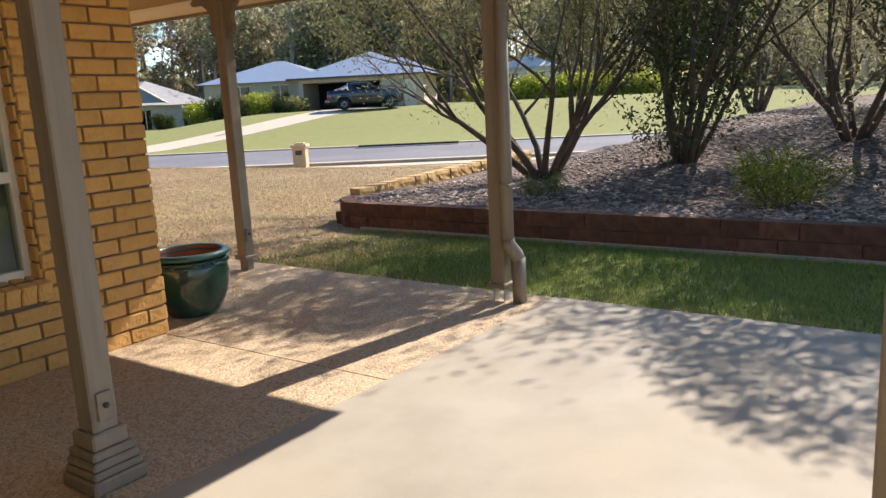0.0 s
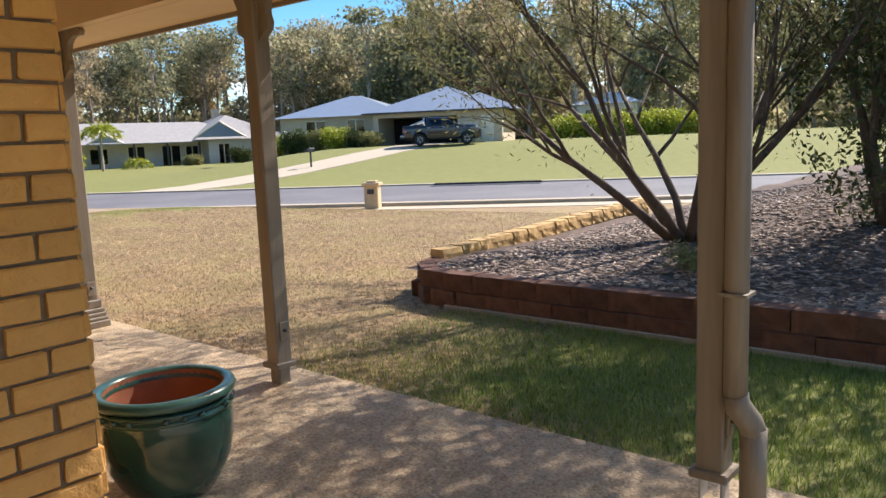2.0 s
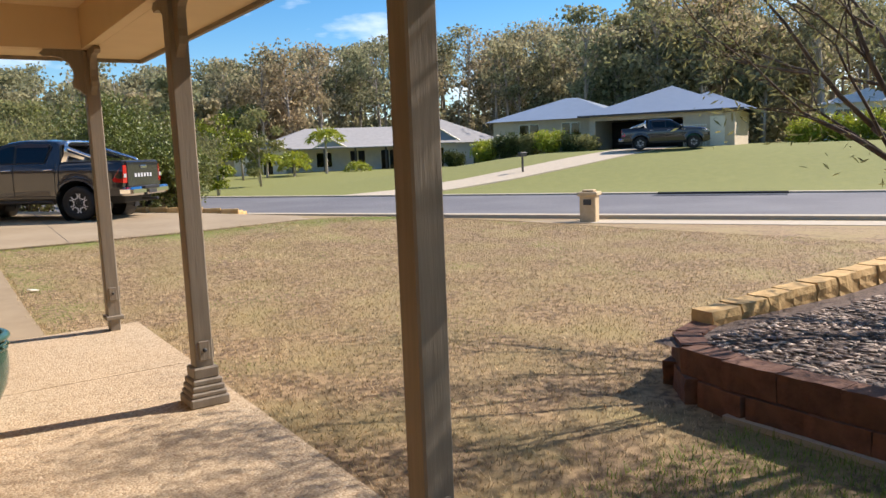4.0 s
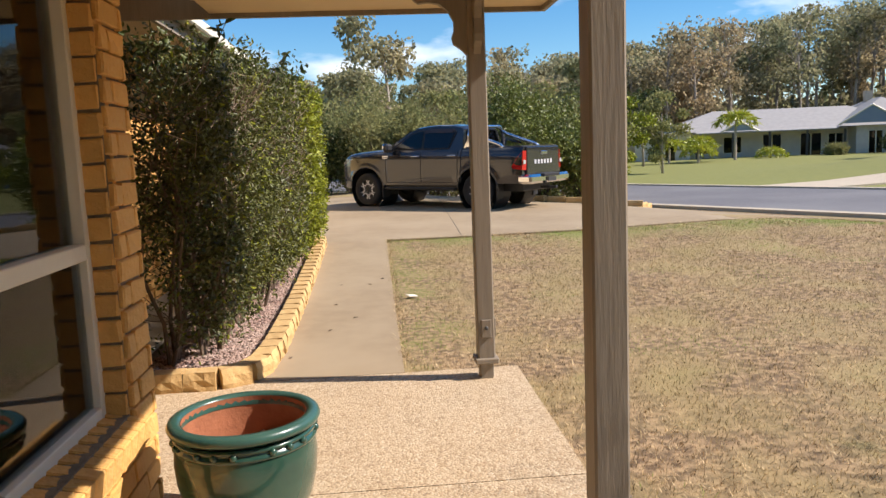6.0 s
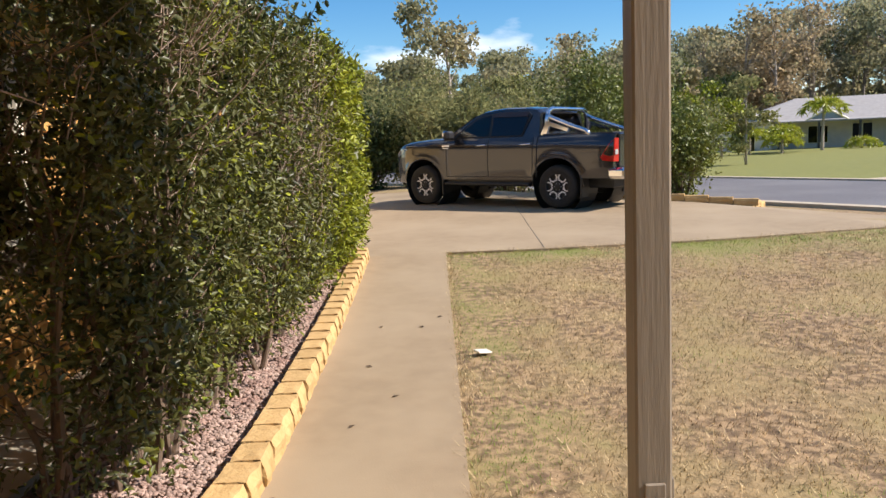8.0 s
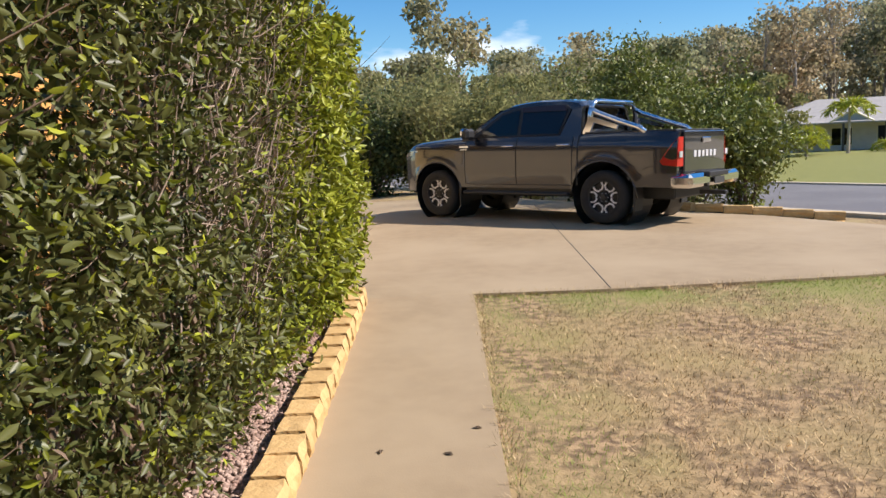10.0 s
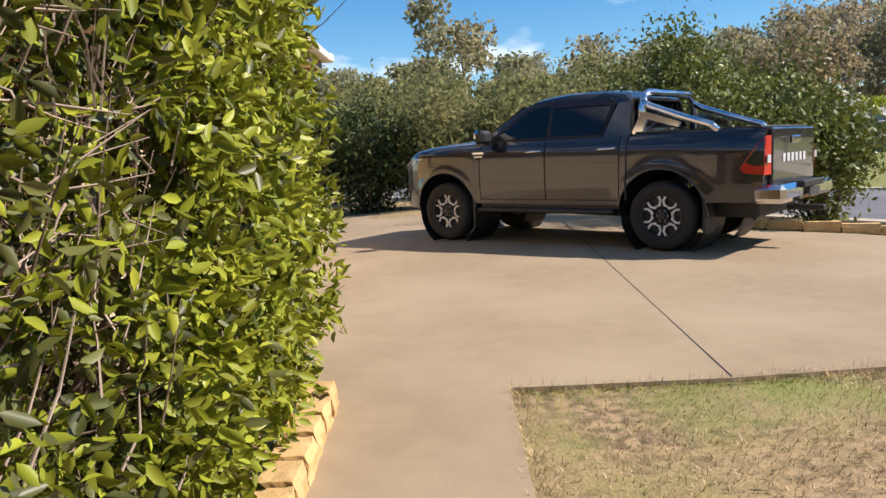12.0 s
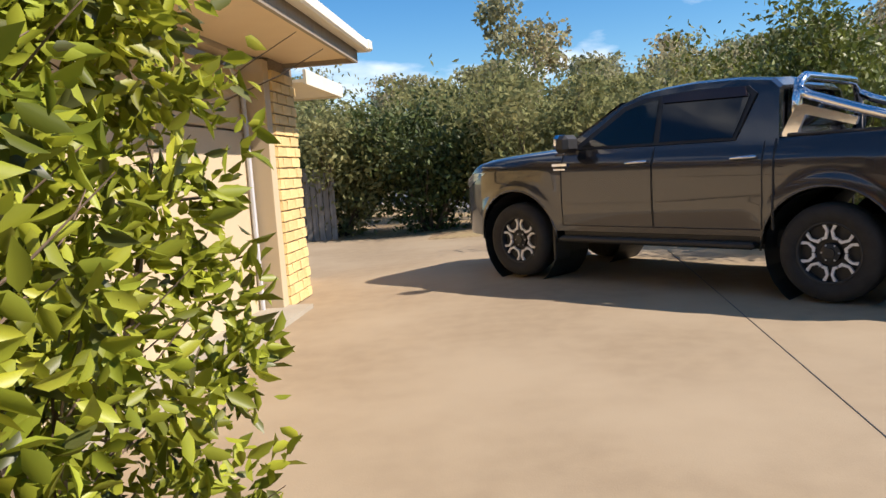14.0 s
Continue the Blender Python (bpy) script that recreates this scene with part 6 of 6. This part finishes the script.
fr_rng = random.Random(77)
TV, TF, LV, LF, nt, nl = [], [], [], [], 0, 0
made = 0
while made < 520:
    a = fr_rng.uniform(-0.75, 1.75) if fr_rng.random() < 0.66 else fr_rng.uniform(0.55, 1.35)
    r = 62 + 75 * fr_rng.uniform(0, 1) ** 1.1
    x, y = r * math.cos(a), r * math.sin(a)
    u, v = road_uv(x, y)
    if u < 66 and (-30 < v < 38):
        continue
    if u < 28 and y < 58:
        continue
    if 20 < x < 62 and 46 < y < 79:
        continue
    h = fr_rng.uniform(8.5, 16.0) * (0.85 if r < 75 else 1.05) * (0.75 + 0.29 * smooth((1.35 - a) / 0.45))
    tv, tf, lv, lf = gum_arrays(x, y, gz(x, y) - 0.3, h, fr_rng, 0.86, 0.46 if fr_rng.random() < 0.8 else 0.15, 0.42, 0.17, (17, 25), 0.72)
    TV.append(tv), TF.append(tf + nt), LV.append(lv), LF.append(lf + nl)
    nt, nl = nt + len(tv), nl + len(lv)
    made += 1
LFa = np.concatenate(LF)
tagged(new("forest_crowns", array_mesh("forest_crowns", np.concatenate(LV), LFa, [M["leaf_gum"]])), "dense grey-green eucalypt forest on the hill", "forest", kind="stuff")
tagged(new("forest_trunks", array_mesh("forest_trunks", np.concatenate(TV), np.concatenate(TF), [M["gum_bark"]])), "pale eucalypt trunks of the hill forest", "forest", kind="stuff")
# dark understorey of the forest
n = 60000
a, r = RNG.uniform(-0.75, 1.75, n), 70 + 75 * RNG.uniform(0, 1, n)
P = np.stack([r * np.cos(a), r * np.sin(a), np.zeros(n)], 1)
uu, vv = 0.878 * P[:, 0] + 0.479 * P[:, 1], -0.479 * P[:, 0] + 0.878 * P[:, 1]
ok = ~((uu < 70) & (vv < 40)) & ~((P[:, 0] > 18) & (P[:, 0] < 58) & (P[:, 1] < 80) & (P[:, 1] > 48)) & ~((uu < 28) & (P[:, 1] < 60))
P = P[ok]
P[:, 2] = np.array([gz(p[0], p[1]) for p in P]) + RNG.uniform(0, 1, len(P)) ** 2 * 4.0
v, f = leaf_arrays(P, 1.0, width=0.8)
tagged(new("forest_understorey", array_mesh("forest_understorey", v, f, [M["leaf_gum"]])), "scrubby undergrowth beneath the forest", "forest", kind="stuff")


# ---------------------------------------------------------------- grass
def blades(name, xy, hgt, wid, mat, label, lean=0.6):
    n = len(xy)
    z = np.array([gz(x, y) - 0.035 for x, y in xy])
    p = np.stack([xy[:, 0], xy[:, 1], z], 1)
    a = RNG.uniform(0, 6.283, n)
    d = np.stack([np.cos(a), np.sin(a), np.zeros(n)], 1)
    s = np.stack([-np.sin(a), np.cos(a), np.zeros(n)], 1)
    h = (hgt * RNG.uniform(0.4, 1.3, n))[:, None]
    L = RNG.uniform(0.2, 1.0, n)[:, None] * lean * h * 1.8
    up = np.array([[0, 0, 1.0]])
    v = np.stack([p - s * wid, p + s * wid, p + d * L + up * h], 1).reshape(-1, 3)
    return tagged(new(name, array_mesh(name, v, np.arange(3 * n).reshape(n, 3), [M[mat]])), label, "grass", kind="stuff")


def scatter(n, x0, x1, y0, y1, keep):
    p = np.stack([RNG.uniform(x0, x1, n), RNG.uniform(y0, y1, n)], 1)
    return p[np.array([keep(x, y) for x, y in p])]


def on_lawn(x, y):
    edge = 0.232 + 0.0096 * (y - 0.2) if y < 0.2 else -0.5
    near = np.interp(x, [q[0] for q in DRIVE_NEAR], [q[1] for q in DRIVE_NEAR])
    if y < 0.2 and x < edge or y >= 0.2 and x < -0.5 or y > near:
        return False
    return not (x > 2.0 and y < -3.9)


def near_lawn(x, y):
    return on_lawn(x, y) and RNG.uniform() > 0.55 * smooth((math.hypot(x, y - 1) - 3) / 7)


dry = scatter(600000, -0.5, 9, -6.5, 7.2, near_lawn)
isg = np.array([green_of(x, y) + 0.55 * noise.noise((x * 1.1, y * 1.1, 2)) + RNG.uniform(-0.15, 0.15) > 0.27 for x, y in dry])
blades("dry_grass", dry[~isg], 0.04, 0.0042, "blade_dry", "short dry straw-coloured lawn grass", 0.9)
blades("green_tufts", dry[isg], 0.035, 0.0035, "blade_green", "greener tufts in the dry lawn", 1.0)
gr = scatter(100000, 0.1, 2.05, -13, -4.6, lambda x, y: x > 0.16 and RNG.uniform() < 0.35 + 0.65 * smooth((-y - 4.5) / 2))
blades("green_grass", gr, 0.055, 0.004, "blade_green", "lush green grass between porch and garden wall")
ed = np.concatenate([np.stack([RNG.normal(-0.47, 0.02, 1500), RNG.uniform(0.25, 5.9, 1500)], 1),
                     np.stack([RNG.uniform(-0.5, 4.5, 2200), RNG.normal(0, 0.03, 2200)], 1)])
ed[1500:, 1] += np.interp(ed[1500:, 0], [q[0] for q in DRIVE_NEAR], [q[1] for q in DRIVE_NEAR])
blades("edge_grass", ed, 0.055, 0.003, "blade_dry", "longer untrimmed grass along the concrete edges", 0.8)

dg = thing("kerb_drain", (*uv_xy(24.1, -1.9), -0.5, 0, 0, -61.4), "dark stormwater gully inlet in the far kerb", "drain")
part("inlet", boxed(-2.2, 2.2, 0.02, 0.3, -0.05, 0.10, 0.02), M["dark_interior"], dg)
part("grate", boxed(-2.2, 2.2, -0.8, 0.0, -0.02, 0.035), M["dark_metal"], dg)

# driveway joint, fallen leaves and a scrap of paper
tagged(part("driveway_joint", tube(bmesh.new(), [(0.55 + 0.042 * k, 5.9 + k, ground_z(0.55 + 0.042 * k, 5.9 + k) - 0.001) for k in range(8)], 0.0042, 5), M["dark_metal"]), "dark saw-cut joint across the driveway", "joint", kind="structure")
sc = boxed(-0.05, 0.05, -0.035, 0.035, 0, 0.012, 0.004)
sp = part("paper_scrap", sc, M["white_trim"])
sp.matrix_basis = pose(-0.33, 2.56, gz(-0.33, 2.56) + 0.005, 5, 8, 30)
tagged(sp, "small crumpled white paper scrap on the grass", "litter")
for i in range(7):
    lf_ = bmesh.new()
    lf_.faces.new([lf_.verts.new(c) for c in ((0, 0, 0), (0.02, 0.012, 0.006), (0.05, 0, 0.003), (0.02, -0.012, 0.008))])
    bmesh.ops.solidify(lf_, geom=lf_.faces[:], thickness=0.001)
    o = part("fallen_leaf", lf_, M["twig"])
    x, y = random.uniform(-1.3, -0.55), random.uniform(0.3, 4.0)
    o.matrix_basis = pose(x, y, gz(x, y) + 0.003, 0, 0, random.uniform(0, 360))
    tagged(o, "dry brown leaf lying on the concrete path", "leaf", "fallen leaves")

# ---------------------------------------------------------------- bricks as pieces
PIECES.sort(key=lambda p: (p[0] is wall_recess, p[1].z * 0.0))
counts, rest = {}, {}
for parent, at, yaw, length, mat in PIECES:
    c = counts[parent.name] = counts.get(parent.name, 0) + 1
    me = brick_mesh(length, mat)
    if c <= 300:
        ob = new("brick", me)
        ob.parent = parent
        ob.matrix_basis = Matrix.Translation(at) @ pose(0, 0, 0, 0, 0, yaw)
    else:
        rest.setdefault(parent.name, (parent, mat, []))[2].append((at, yaw, me))
for parent, mat, items in rest.values():
    bm = bmesh.new()
    V, F, n = [], [], 0
    for at, yaw, me in items:
        mm = Matrix.Translation(at) @ pose(0, 0, 0, 0, 0, yaw)
        V += [mm @ v.co for v in me.vertices]
        F += [[n + i for i in p.vertices] for p in me.polygons]
        n += len(me.vertices)
    bm.free()
    me = bpy.data.meshes.new("brickwork")
    me.from_pydata(V, [], F)
    me.materials.append(mat)
    ob = tagged(new("brickwork", me), kind="stuff")
    ob.parent = parent
